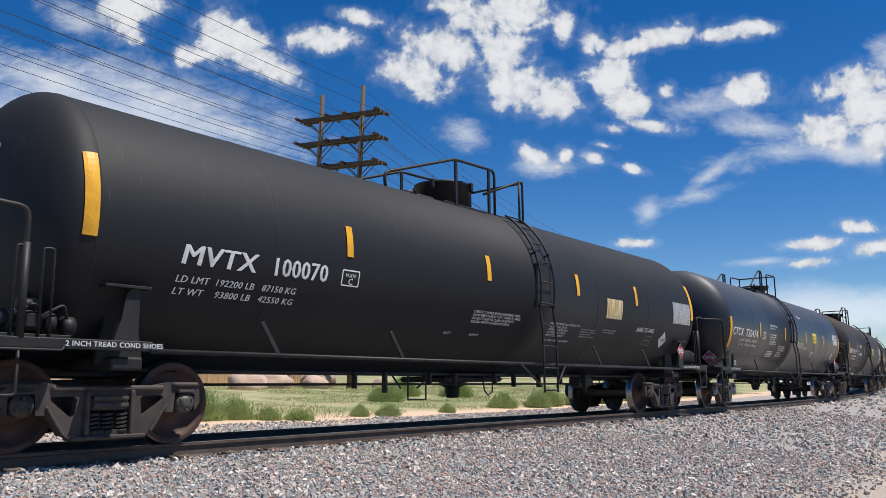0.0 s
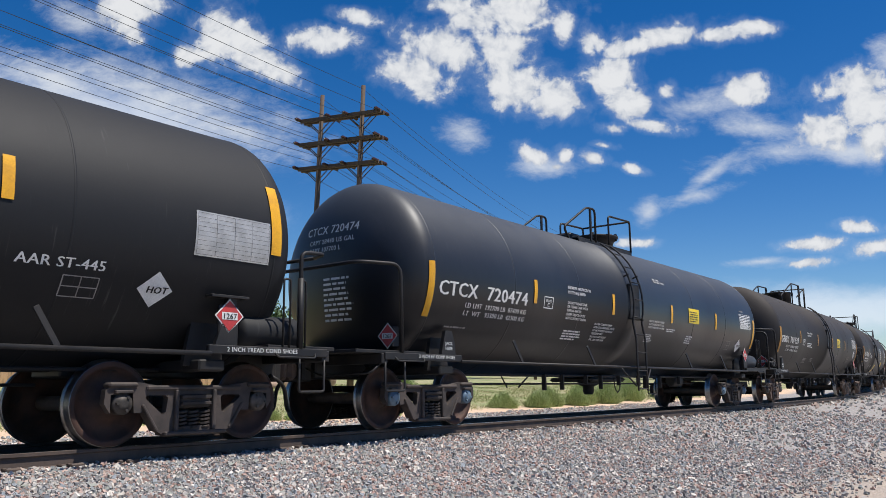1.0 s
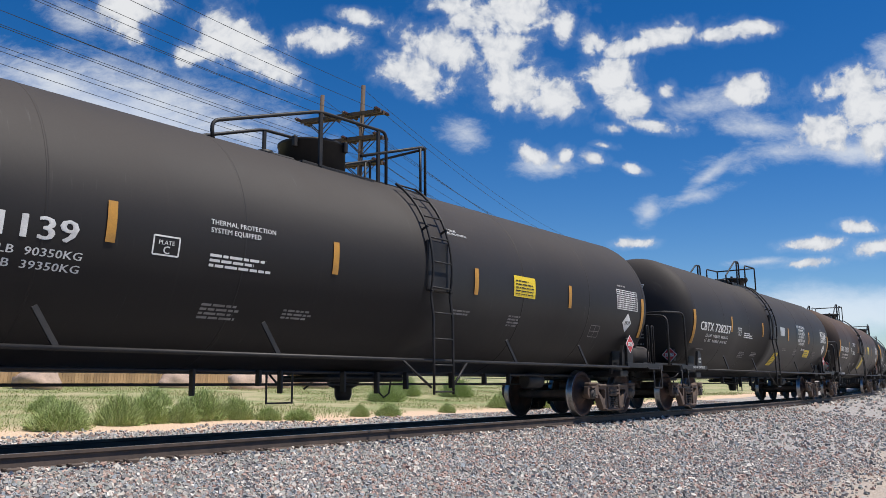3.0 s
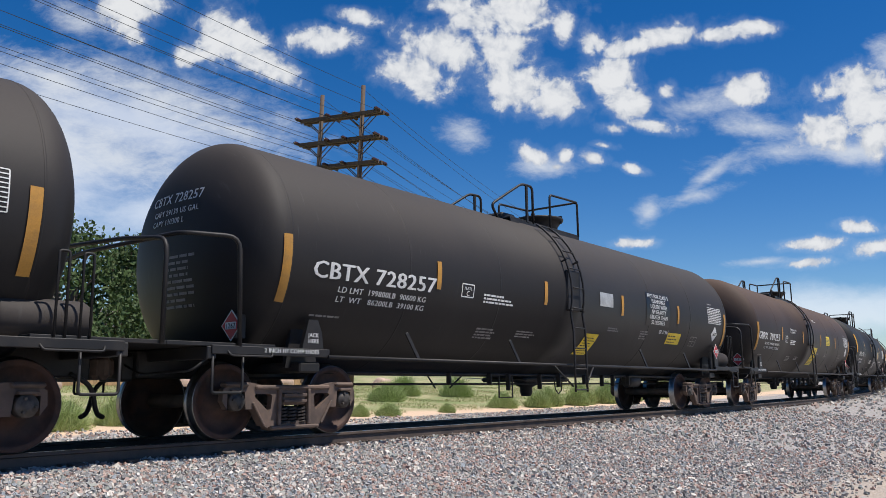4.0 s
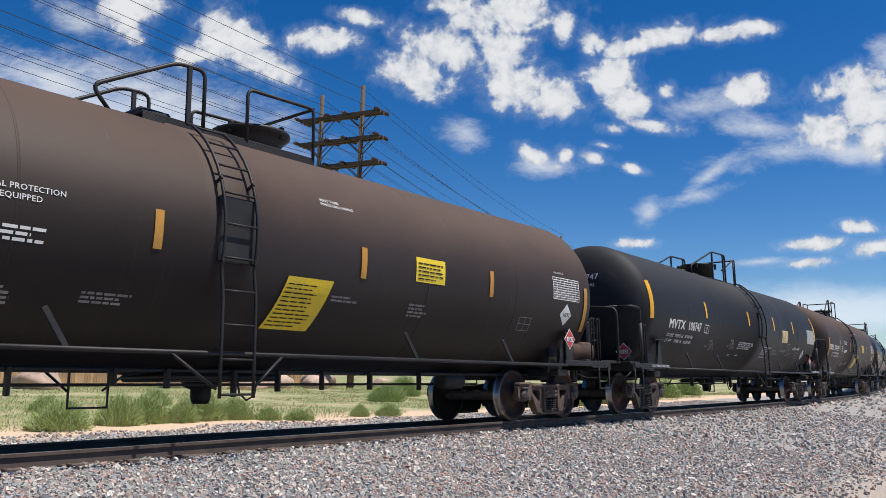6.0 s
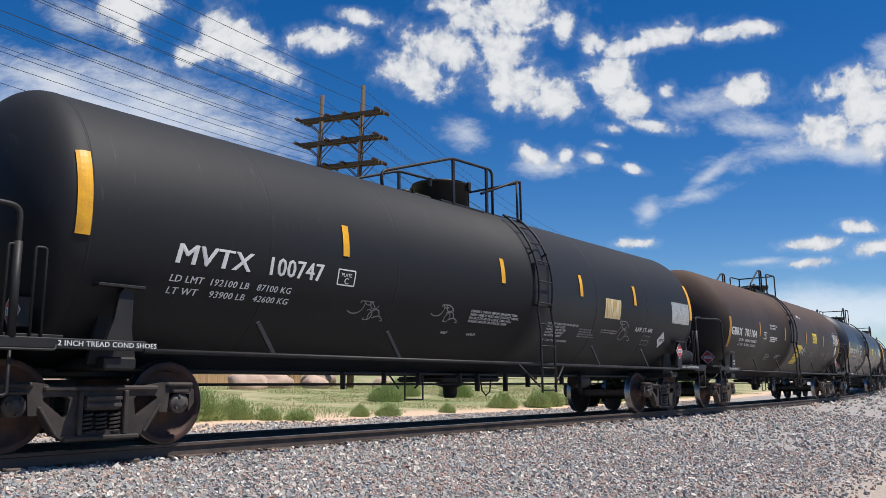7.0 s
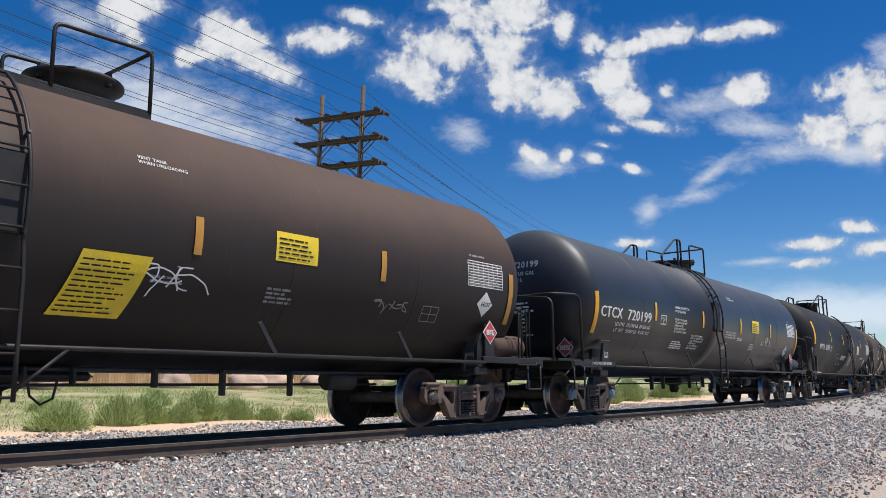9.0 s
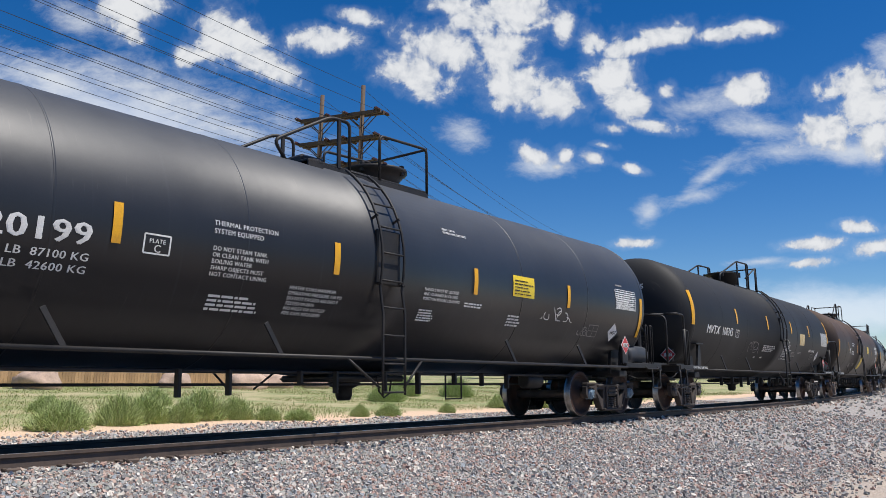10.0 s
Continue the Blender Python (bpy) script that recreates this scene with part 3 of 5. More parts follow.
def end_gear(parent, s, high, wheel, R):
    """Platform, sill, coupler, rails and steps at one end; s is -1 at the leading end."""
    def q(x, y, z):
        return (s * x, y * -s, z)
    def bx(lo, hi, bev=0.01):
        return box(bmesh.new(), q(*lo), q(*hi), bev)
    sill = part("stub_sill", bx((5.7, -0.33, 0.74), (8.62, 0.33, 1.06), 0.02), BLACK, parent)
    part("draft_gear", bx((8.60, -0.25, 0.70), (8.78, 0.25, 1.02), 0.03), BLACK, sill)
    cpl = part("coupler", bx((8.70, -0.11, 0.76), (8.92, 0.11, 0.96), 0.03), RUST, parent, "rust-brown knuckle coupler")
    part("knuckle", bx((8.84, -0.20, 0.72), (8.99, 0.16, 0.99), 0.05), RUST, cpl)
    part("uncoupling_lever", tube(bmesh.new(), soften([q(8.45, -1.45, 0.95), q(8.62, -1.40, 0.80), q(8.68, -0.5, 0.78), q(8.75, -0.1, 0.95)], 0.08), 0.014, 6), BLACK, parent)
    part("brake_hose", tube(bmesh.new(), soften([q(8.5, 0.35, 0.78), q(8.75, 0.35, 0.66), q(8.85, 0.28, 0.34), q(9.0, 0.15, 0.30)], 0.15, 5), 0.028, 8), BLACK, parent)
    part("body_bolster", bx((6.72, -1.35, 0.80), (7.06, 1.35, 0.93), 0.02), BLACK, parent)
    for y in (-1.15, 1.15):
        bm = plate(bmesh.new(), [(-0.26, 0.86), (0.26, 0.86), (0.17, 1.38), (-0.17, 1.38)], -0.03, 0.03)
        bmesh.ops.transform(bm, verts=bm.verts, matrix=Matrix.Translation(q(6.89, y, 0)))
        part("saddle", bm, BLACK, parent)
    deck = part("end_platform", bx((7.55, -1.48, 1.07), (8.98 if not high else 8.6, 1.48, 1.115), 0.005), BLACK, parent)
    part("end_beam", bx((8.38, -1.50, 0.93), (8.50, 1.50, 1.07), 0.01), BLACK, deck)
    for y in (-1, 1):
        yy = 1.49 * y
        part("side_channel", bx((6.72, yy - 0.03, 0.985), (8.45, yy + 0.03, 1.085), 0.008), BLACK, parent)
        # step below the corner
        part("sill_step", tube(bmesh.new(), soften([q(8.42, yy, 1.05), q(8.42, yy, 0.56), q(8.02, yy, 0.56), q(8.02, yy, 1.05)], 0.04), 0.017, 6), BLACK, parent, "bent bar sill step")
        part("grab_iron", tube(bmesh.new(), soften([q(8.25, yy * 1.01, 1.03), q(8.22, yy * 1.04, 0.97), q(7.65, yy * 1.04, 0.97), q(7.62, yy * 1.01, 1.03)], 0.03), 0.013, 6), BLACK, parent)
        for x in (7.86, 8.10):
            part("grab_iron", tube(bmesh.new(), soften([q(x, yy, 1.08), q(x, yy, 1.92), q(x - 0.10, yy, 1.92), q(x - 0.10, yy, 1.08)], 0.03), 0.014, 6), BLACK, parent) if (high or s > 0) else None
        if high:
            part("end_rail", tube(bmesh.new(), soften([q(8.02, yy, 1.08), q(8.02, yy, 2.28), q(8.40, yy, 2.30), q(8.50, yy * 0.8, 2.30)], 0.10), 0.026, 8), BLACK, parent)
            part("rail_sleeve", tube(bmesh.new(), [q(8.02, yy, 1.08), q(8.02, yy, 1.95)], 0.040, 8), BLACK, parent)
            bm = plate(bmesh.new(), [(-0.13, 1.09), (0.13, 1.09), (0.13, 1.62), (0.05, 1.66), (-0.02, 1.55), (-0.06, 1.3)], -0.03, 0.03)
            bmesh.ops.transform(bm, verts=bm.verts, matrix=Matrix.Translation(q(6.98, 1.42 * y, 0)) @ Matrix.Diagonal((1, 1, 1, 1)))
            br = part("side_bracket", bm, BLACK, parent)
            part("bracket_ledge", bx((6.75, 1.40 * y - 0.10, 1.62), (7.25, 1.40 * y + 0.10, 1.65), 0.004), BLACK, br)
        else:
            bm = plate(bmesh.new(), [(-0.22, 1.02), (0.16, 1.02), (0.12, 1.30), (0.05, 1.46), (-0.10, 1.46)], -0.03, 0.03)
            bmesh.ops.transform(bm, verts=bm.verts, matrix=Matrix.Translation(q(6.86, 1.36 * y, 0)) @ Matrix.Diagonal((-s, 1, 1, 1)))
            part("jacking_pad", bm, BLACK, parent)
    if not high:
        rail = soften([q(8.08, -1.5, 1.08), q(8.12, -1.5, 2.34), q(8.72, -1.25, 2.34), q(8.86, 0.6, 2.30), q(8.86, 1.5, 2.2), q(8.86, 1.5, 1.08)], 0.16)
        part("end_rail", tube(bmesh.new(), rail, 0.027, 8), BLACK, parent, "bent black tubular end railing")
    else:
        part("end_rail", tube(bmesh.new(), soften([q(8.50, -1.2, 2.30), q(8.52, 1.2, 2.30)], 0.1), 0.024, 8), BLACK, parent)
    if wheel:
        ring = [q(8.78, 0.75 + 0.27 * math.cos(a), 1.75 + 0.27 * math.sin(a)) for a in [2 * math.pi * k / 24 for k in range(25)]]
        hand = part("brake_wheel", tube(bmesh.new(), ring, 0.02, 6), BLACK, parent, "black spoked handbrake wheel")
        for k in range(5):
            a = 2 * math.pi * k / 5
            part("spoke", tube(bmesh.new(), [q(8.78, 0.75, 1.75), q(8.78, 0.75 + 0.26 * math.cos(a), 1.75 + 0.26 * math.sin(a))], 0.012, 5), BLACK, hand)
        part("brake_stand", bx((8.60, 0.55, 1.1), (8.74, 0.95, 1.95), 0.03), BLACK, parent)
        part("brake_chain", tube(bmesh.new(), [q(8.70, 0.60, 1.5), q(8.70, 0.58, 0.8)], 0.018, 5), BLACK, parent)


def tank_car(style, swapped, paint, mark, number, loads, wheel_end, blue, seed, label):
    """A whole car with its middle at the origin and the rail head at z = 0."""
    high = style == "high"
    R = 1.55 if paint != "gloss" else 1.54
    cast = DARK_CAST if paint in ("black", "gloss") else RUST
    trucks, long = (13.92, 1.012) if paint == "gloss" else (14.10, 1.023)
    root = tagged(new("tank_car"), label, "tank car", "tank cars of the train")
    n = 16
    front, rear = [[(at + deep * math.sin(t) ** (2 / 2.15), R * max(0.0005, math.cos(t)) ** (2 / 2.15)) for t in [math.pi / 2 * k / n for k in range(n + 1)]]
                   for at, deep in ((HEAD_AT, HEAD_DEPTH), (TAIL_AT, TAIL_DEPTH))]
    lad = 0.77 if high else (0.50 if swapped else -0.58)
    dome = -0.12 if high else (-0.60 if swapped else 0.75)
    body = [(-x, r) for x, r in front[::-1]]
    inner = [(-4, R), (lad - 0.42, R), (lad - 0.40, R + 0.018), (lad + 0.38, R + 0.018), (lad + 0.40, R), (4, R)]
    body += inner + rear
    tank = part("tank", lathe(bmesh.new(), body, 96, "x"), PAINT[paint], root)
    tank.location = (0, 0, TANK_Z)
    for x in (-HEAD_AT + 0.02, -5.2, -2.95, 2.85, 5.15, TAIL_AT - 0.02):
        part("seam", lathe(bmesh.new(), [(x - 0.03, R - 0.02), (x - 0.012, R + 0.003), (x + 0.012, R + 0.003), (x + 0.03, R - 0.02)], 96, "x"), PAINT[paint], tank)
    axles = truck(root, -trucks / 2, BLUE_CAP if blue else CAP, cast) + truck(root, trucks / 2, BLUE_CAP if blue else CAP, cast)
    end_gear(root, -1, high, wheel_end < 0, R)
    end_gear(root, 1, high, wheel_end > 0, R)
    ladder(root, lad - 0.22, lad + 0.22, R)
    part("ladder_shield", box(bmesh.new(), (lad - 0.24, -R - 0.035, TANK_Z - 0.35), (lad + 0.24, -R + 0.04, TANK_Z + 0.42), 0.02), BLACK, root)
    top_fittings(root, dome, lad, R)
    # side bars with their struts, piping and gear under the belly
    for y in (-1.52, 1.52):
        bar = part("side_bar", tube(bmesh.new(), [(-6.75, y, 0.99), (6.75, y, 0.99)], 0.026, 8), BLACK, root)
        for x in ((-5.1, -2.9, 2.9, 5.1) if high else (-5.0, -2.4, 2.6, 5.0)):
            part("strut", box(bmesh.new(), (-0.03, -0.012, -0.02), (0.03, 0.012, 0.44), 0.004,
                 Matrix.Translation((x, y, 0.99)) @ Matrix.Rotation(radians(-28 if x < 9 else 28), 4, "Y") @ Matrix.Rotation(radians(-8 if y < 0 else 8), 4, "X")), BLACK, bar)
        for x in (lad - 0.75, lad + 0.75):
            part("ladder_brace", tube(bmesh.new(), [(x, y, 0.99), (lad + (0.24 if x > lad else -0.24), y * 1.07, 0.60)], 0.018, 6), BLACK, bar)
    part("brake_pipe", tube(bmesh.new(), [(-6.6, -0.75, 0.82), (6.6, -0.75, 0.82)], 0.024, 6), BLACK, root)
    part("brake_rod", tube(bmesh.new(), [(-5.4, -0.45, 0.66), (5.4, -0.45, 0.66)], 0.018, 6), BLACK, root)
    outlet = part("bottom_outlet", lathe(bmesh.new(), [(0.42, 0.10), (0.50, 0.13), (0.60, 0.13), (0.64, 0.22), (0.80, 0.30)], 16, "z", None, (0.1, 0, 0)), BLACK, root)
    part("outlet_skid", box(bmesh.new(), (-0.75, -0.55, 0.70), (0.95, 0.55, 0.80), 0.06), BLACK, outlet)
    rnd = random.Random(seed)
    for k in range(9):
        x = -3.2 + k * 0.8 + rnd.uniform(-0.25, 0.25)
        d = rnd.uniform(0.05, 0.22)
        part("pipe_hanger", box(bmesh.new(), (x, -0.85, 0.72 - d), (x + rnd.uniform(0.03, 0.05), -0.76, 0.84), 0.008), BLACK, root)
    cyl_at = rnd.choice((3.4, 4.2))
    part("brake_cylinder", lathe(bmesh.new(), [(cyl_at, 0.12), (cyl_at + 0.05, 0.15), (cyl_at + 0.5, 0.15), (cyl_at + 0.55, 0.10)], 14, "x", None, (0, -0.6, 0.72)), BLACK, root)
    loop_x = rnd.choice((-2.0, 1.6))
    part("hanger_loop", tube(bmesh.new(), [(loop_x, -0.8, 0.8), (loop_x, -0.8, 0.42), (loop_x + 0.42, -0.8, 0.42), (loop_x + 0.42, -0.8, 0.8)], 0.016, 5), BLACK, root)
    chain = part("outlet_chain", tube(bmesh.new(), [(0.2, -0.6, 0.78), (0.25, -0.6, 0.55), (0.36, -0.6, 0.46), (0.48, -0.6, 0.52), (0.52, -0.6, 0.72)], 0.014, 5), BLACK, root)
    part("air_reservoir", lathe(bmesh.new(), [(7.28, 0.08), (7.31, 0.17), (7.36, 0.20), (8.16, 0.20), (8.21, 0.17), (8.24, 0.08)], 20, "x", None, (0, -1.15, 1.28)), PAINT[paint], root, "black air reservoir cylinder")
    if wheel_end < 0:
        valve = part("control_valve", box(bmesh.new(), (-8.02, -1.36, 1.16), (-7.76, -1.10, 1.34), 0.03), BLACK, root, "black brake control valve")
        for x, z, r, w in ((-8.10, 1.26, 0.085, 0.10), (-7.68, 1.24, 0.095, 0.12), (-7.90, 1.40, 0.06, 0.18), (-7.50, 1.21, 0.10, 0.14)):
            part("valve_body", lathe(bmesh.new(), [(x - w / 2, r * 0.6), (x - w / 2 + 0.02, r), (x + w / 2 - 0.02, r), (x + w / 2, r * 0.6)], 12, "x", None, (0, -1.28, z)), BLACK, valve)
        for x in (-8.04, -7.78):
            part("valve_pipe", tube(bmesh.new(), soften([(x, -1.30, 1.12), (x, -1.38, 1.30), (x + 0.2, -1.38, 1.42), (x + 0.3, -1.30, 1.14)], 0.06), 0.014, 6), BLACK, valve)
    # reflectors
    amber = DULL_ORANGE if paint in ("brown", "charcoal") else ORANGE
    if high:
        marks = [(-7.53, -7.5, 32.5, 0.14), (-4.04, 0.5, 15.5, 0.11), (-0.92, 0.5, 15.5, 0.11), (1.97, 0.5, 15.5, 0.11), (4.48, 0.5, 15.5, 0.11), (7.50, -4.5, 32.5, 0.15)]
    else:
        marks = [(-7.51, -25, 31.5, 0.12), (-4.61, -9, 15.5, 0.10), (-1.59, -9, 15.5, 0.10), (1.43, -9, 15.5, 0.10), (4.35, -9, 15.5, 0.10), (7.42, -25, 31.5, 0.12)]
    if number == "100747":
        marks[2:4] = [(-0.45, 0.5, 15.5, 0.11), (2.17, 0.5, 15.5, 0.11)]
    for x, a, span, w in marks:
        stuck("reflector", on_side(sheet(w, radians(span) * R, 4, 12), x, a, R, 0.012), amber, root, "amber reflective stripe")
    # writing
    faded = LETTER
    lx, la, lw = (-6.45, -13.2, 0.19) if high else (-7.34, -11.3, 0.22)
    wide = 1.02 if high else 1.00
    gap, long_by = (1.22, 0.89) if high else (1.25, 1.22)
    if mark == "CTCX":
        lx += 0.07
    if mark == "CBTX":
        lx, gap, long_by = -7.03, 1.12, 1.30
    if mark:
        stuck("lettering", on_side(letters(mark, 0.215, 0.018, 0.12 if high else 0), lx, la, R, fit=wide), LETTER, root)
        stuck("lettering", on_side(letters(number, 0.215, 0.018, 0.0), lx + gap, la, R, fit=long_by), LETTER, root)
        dx, ang = (-6.46, (-20.8, -26.0)) if high else (-6.56, (-17.2, -22.0))
        for row, a in zip(loads, ang):
            stuck("lettering", on_side(letters(row, 0.078, 0.012, 0.15 if high else 0.05), dx, a, R, fit=1.66 if high else 1.76), faded, root)
    px = {"CBTX": -3.98, "CTCX": -4.25}.get(mark, -4.09)
    stuck("plate_frame", on_side(ruled(0.30, 0.19 * 1.05, 1, 1, 0.018), px, -13.5 if high else -11, R), LETTER, root)
    stuck("lettering", on_side(letters("PLATE", 0.045, 0.01), px + 0.055, -9.4 if high else -6.9, R), LETTER, root)
    stuck("lettering", on_side(letters("C", 0.08, 0.012), px + 0.115, -12.9 if high else -10.4, R), LETTER, root)
    if high:
        for text, x, a in (("CONSULT OWNER BEFORE REPAIRING TANK", -1.16, -19.5), ("SHARP OBJECTS MUST NOT CONTACT LINING", -1.16, -21.6),
                           ("DO NOT STEAM OR CLEAN TANK WITH", -1.16, -23.7), ("BOILING WATER OR CAUSTIC SODA", -1.16, -25.8), ("MAXIMUM OPERATING PRESSURE FOR", 1.16, -21.5),
                           ("HEATER COILS 150 PSI", 1.16, -23.7), ("EXTERIOR HEATER PIPES", 1.16, -25.9), ("NO INLET OR OUTLET", 1.16, -28.1), ("PIPE CAPS REQUIRED", 1.16, -30.3),
                           ("VENT TANK WHEN UNLOADING", 1.10, -34.0), ("INLET", -1.7, -34.5), ("OUTLET", -1.05, -34.5)):
            stuck("lettering", on_side(letters(text, 0.042, 0.008, 0.1), x, a, R), LETTER, root)
        stuck("lettering", on_side(bars(4, 0.66, 0.20, seed), 2.34, -29, R), FADED, root)
        stuck("lettering", on_side(bars(2, 0.7, 0.10, seed + 1), 3.2, -24, R), FADED, root)
        stuck("notice_plate", on_side(sheet(0.68, 0.40, 1, 5), 3.20, -12.3, R, 0.006), RUSTY_PLATE, root, "rust-streaked metal notice plate")
        stuck("lettering", on_side(letters("AAR ST-445", 0.10, 0.012), 4.68, -20.0, R, fit=0.86), LETTER, root)
        stuck("plate_frame", on_side(ruled(0.36, 0.22, 2, 2, 0.012), 5.15, -31, R), FADED, root)
        stuck("data_plate", on_side(sheet(1.0, 0.50, 1, 5), 6.48, -9.2, R, 0.006), SILVER, root, "silver inspection data plate")
        stuck("data_table", on_side(ruled(0.96, 0.46, 4, 9, 0.003), 6.50, -8.5, R, 0.012), PANEL, root)
        hx, ha, pl = 5.98, -30.5, (7.02, 1.42)
    else:
        for text, x, a, size in () if mark == "CBTX" else (("THERMAL PROTECTION", -3.42, 4.6, 0.055), ("SYSTEM EQUIPPED", -3.42, 1.2, 0.055), ("VENT TANK", 0.80, 27.5, 0.042), ("WHEN UNLOADING", 0.80, 25.2, 0.042)):
            stuck("lettering", on_side(letters(text, size, 0.01), x, a, R), LETTER, root)
        clear = LETTER if paint == "gloss" else FADED
        if paint == "gloss":
            for i, text in enumerate(("DO NOT STEAM TANK", "OR CLEAN TANK WITH", "BOILING WATER", "SHARP OBJECTS MUST", "NOT CONTACT LINING")):
                stuck("lettering", on_side(letters(text, 0.048, 0.009), -3.42, -6.0 - 2.7 * i, R), LETTER, root)
            for i, text in enumerate(("HEATER COILS MAXIMUM", "OPERATING PRESSURE 150 PSI", "DO NOT EXCEED 450 DEG F", "TESTED 09-2015", "NO INLET OR OUTLET", "PIPE CAPS REQUIRED")):
                stuck("lettering", on_side(letters(text, 0.044, 0.009), -2.25, -18.5 - 2.5 * i, R), LETTER, root)
            for i, text in enumerate(("HANDLE MUST BE LOCKED", "AND CHAINED IN CLOSED", "POSITION BEFORE LOADING")):
                stuck("lettering", on_side(letters(text, 0.044, 0.009), 0.25, -10.5 - 2.6 * i, R), LETTER, root)
            stuck("lettering", on_side(bars(4, 0.75, 0.22, seed), -3.35, -32, R), clear, root)
            stuck("lettering", on_side(bars(5, 0.40, 0.20, seed + 1), 0.22, -28, R), clear, root)
            stuck("lettering", on_side(bars(2, 0.55, 0.09, seed + 2), 1.25, -17, R), clear, root)
        else:
            stuck("lettering", on_side(bars(3, 0.85, 0.17, seed), -3.40, -13, R), LETTER, root)
            stuck("lettering", on_side(bars(4, 0.55, 0.22, seed + 3), -3.35, -36, R), clear, root)
            stuck("lettering", on_side(bars(3, 0.6, 0.15, seed + 4), -2.2, -33, R), clear, root)
            stuck("lettering", on_side(bars(2, 0.5, 0.10, seed + 5), 1.0, -22, R), clear, root)
        stuck("lettering", on_side(bars(4, 0.42, 0.22, seed + 6), 2.5, -26, R), clear, root)
        stuck("lettering", on_side(bars(1, 0.6, 0.05, seed + 7), -6.9, -30.5, R), FADED, root)
        warned = mark == "CBTX"
        nx, na = (3.95, -28.0) if warned else (2.54, -6.5)
        stuck("notice", on_side(sheet(0.76 if warned else 0.66, 0.28 if warned else 0.36, 1, 5), nx, na, R, 0.006), YELLOW, root, "yellow emergency notice")
        stuck("notice_text", on_side(bars(3 if warned else 5, 0.58, 0.22 if warned else 0.28, seed + 8, 0.66), nx + 0.04, na + 1.5, R, 0.012), PANEL, root)
        if warned:
            stuck("warning_panel", on_side(sheet(1.24, 0.74, 1, 8), 2.66, -13.4, R, 0.006), PANEL, root, "black warning panel with white capitals")
            for i, text in enumerate(("NOT FOR CLASS 3", "FLAMMABLE", "LIQUIDS WITH", "API GRAVITY", "GREATER THAN", "50 DEGREES")):
                me = letters(text, 0.088, 0.016)
                half = max(v.co.x for v in me.vertices) / 2
                stuck("lettering", on_side(me, 3.28 - half, 9.6 - 4.35 * i, R, 0.012), LETTER, root)
            stuck("lettering", on_side(letters("SR 11961", 0.085, 0.014), 3.45, -19.5, R), LETTER, root)
            stuck("patch", on_side(sheet(0.56, 0.28, 1, 5), 0.50, -4.0, R, 0.006), SILVER, root, "grey blanked-out notice")
        if paint == "brown" or warned:
            me = sheet(*((0.52, 0.50) if warned else (0.74, 0.72)), 2, 8)
            for v in me.vertices:
                v.co.x += v.co.y * 0.25
            stuck("notice", on_side(me, 0.06, -44 if warned else -39, R, 0.008), YELLOW, root, "large torn yellow notice")
            me = bars(7 if warned else 11, 0.44 if warned else 0.62, 0.42 if warned else 0.62, seed + 9, 0.7)
            for v in me.vertices:
                v.co.x += v.co.y * 0.25
            stuck("notice_text", on_side(me, 0.11, -42.5 if warned else -37, R, 0.014), PANEL, root)
        stuck("data_table", on_side(ruled(0.92, 0.40, 7, 9, 0.012), 6.32, -4.0, R), LETTER, root)
        stuck("lettering", on_side(bars(8, 0.88, 0.38, seed + 10, 0.6), 6.35, -3.6, R), FADED if paint != "gloss" else LETTER, root)
        stuck("lettering", on_side(bars(1, 0.4, 0.06, seed), 6.38, 13.5, R), FADED, root)
        stuck("plate_frame", on_side(ruled(0.36, 0.24, 2, 2, 0.012), 5.35, -28, R), FADED, root)
        hx, ha, pl = (6.22, -28.5, (6.84, 1.45)) if paint == "gloss" else (6.66, -19.5, (7.00, 1.48))
    stuck("placard", on_side(sheet(0.29, 0.29, 4, 4, True), hx, ha, R, 0.006), LETTER, root, "white diamond placard")
    stuck("lettering", on_side(letters("HOT", 0.075, 0.02, 0.1), hx + 0.045, ha + 4.0, R, 0.012), PANEL, root)
    for x, a, w, h, mat in {"100070": (), "100747": ((3.9, -27, 0.5, 0.34, FADED), (-3.6, -29, 0.5, 0.22, FADED), (-1.9, -26, 0.4, 0.22, FADED)), "701104": ((0.92, -27, 0.62, 0.30, LETTER), (4.3, -25, 0.8, 0.16, FADED)),
                            "720199": ((3.55, -18, 1.0, 0.22, LETTER), (5.0, -27, 0.3, 0.16, FADED)), "100345": ((1.0, -24, 0.9, 0.40, LETTER), (-2.4, -28, 0.8, 0.3, FADED))}.get(number, ()):
        stuck("scrawl", on_side(scrawl(w, h, seed + 31), x, a, R, 0.007), mat, root, "pale painted scrawl")
    # flammable placards in their holders, at the trailing corner and on the head
    for where_at in ("side", "head"):
        red, rim, txt = sheet(0.245, 0.245, 1, 1, True), sheet(0.275, 0.275, 1, 1, True), letters("1267", 0.062, 0.012)
        bar_me = sheet(0.21, 0.085, 1, 1)
        for me, dx, dz, lift in ((rim, -0.1375, -0.1375, 0.0), (red, -0.1225, -0.1225, 0.004), (bar_me, -0.105, -0.045, 0.008), (txt, -0.095, -0.035, 0.012)):
            for v in me.vertices:
                a, b = v.co.x + dx, v.co.y + dz
                v.co = (pl[0] + a, -1.45 - lift, pl[1] + b) if where_at == "side" else (-head_depth(1.25, R) - 0.04 - lift, -0.98 - a, 1.36 + b)
        holder = stuck("placard", rim, LETTER, root, "red flammable liquid placard")
        stuck("placard_face", red, RED, holder)
        stuck("number_panel", bar_me, LETTER, holder)
        stuck("placard_number", txt, PANEL, holder)
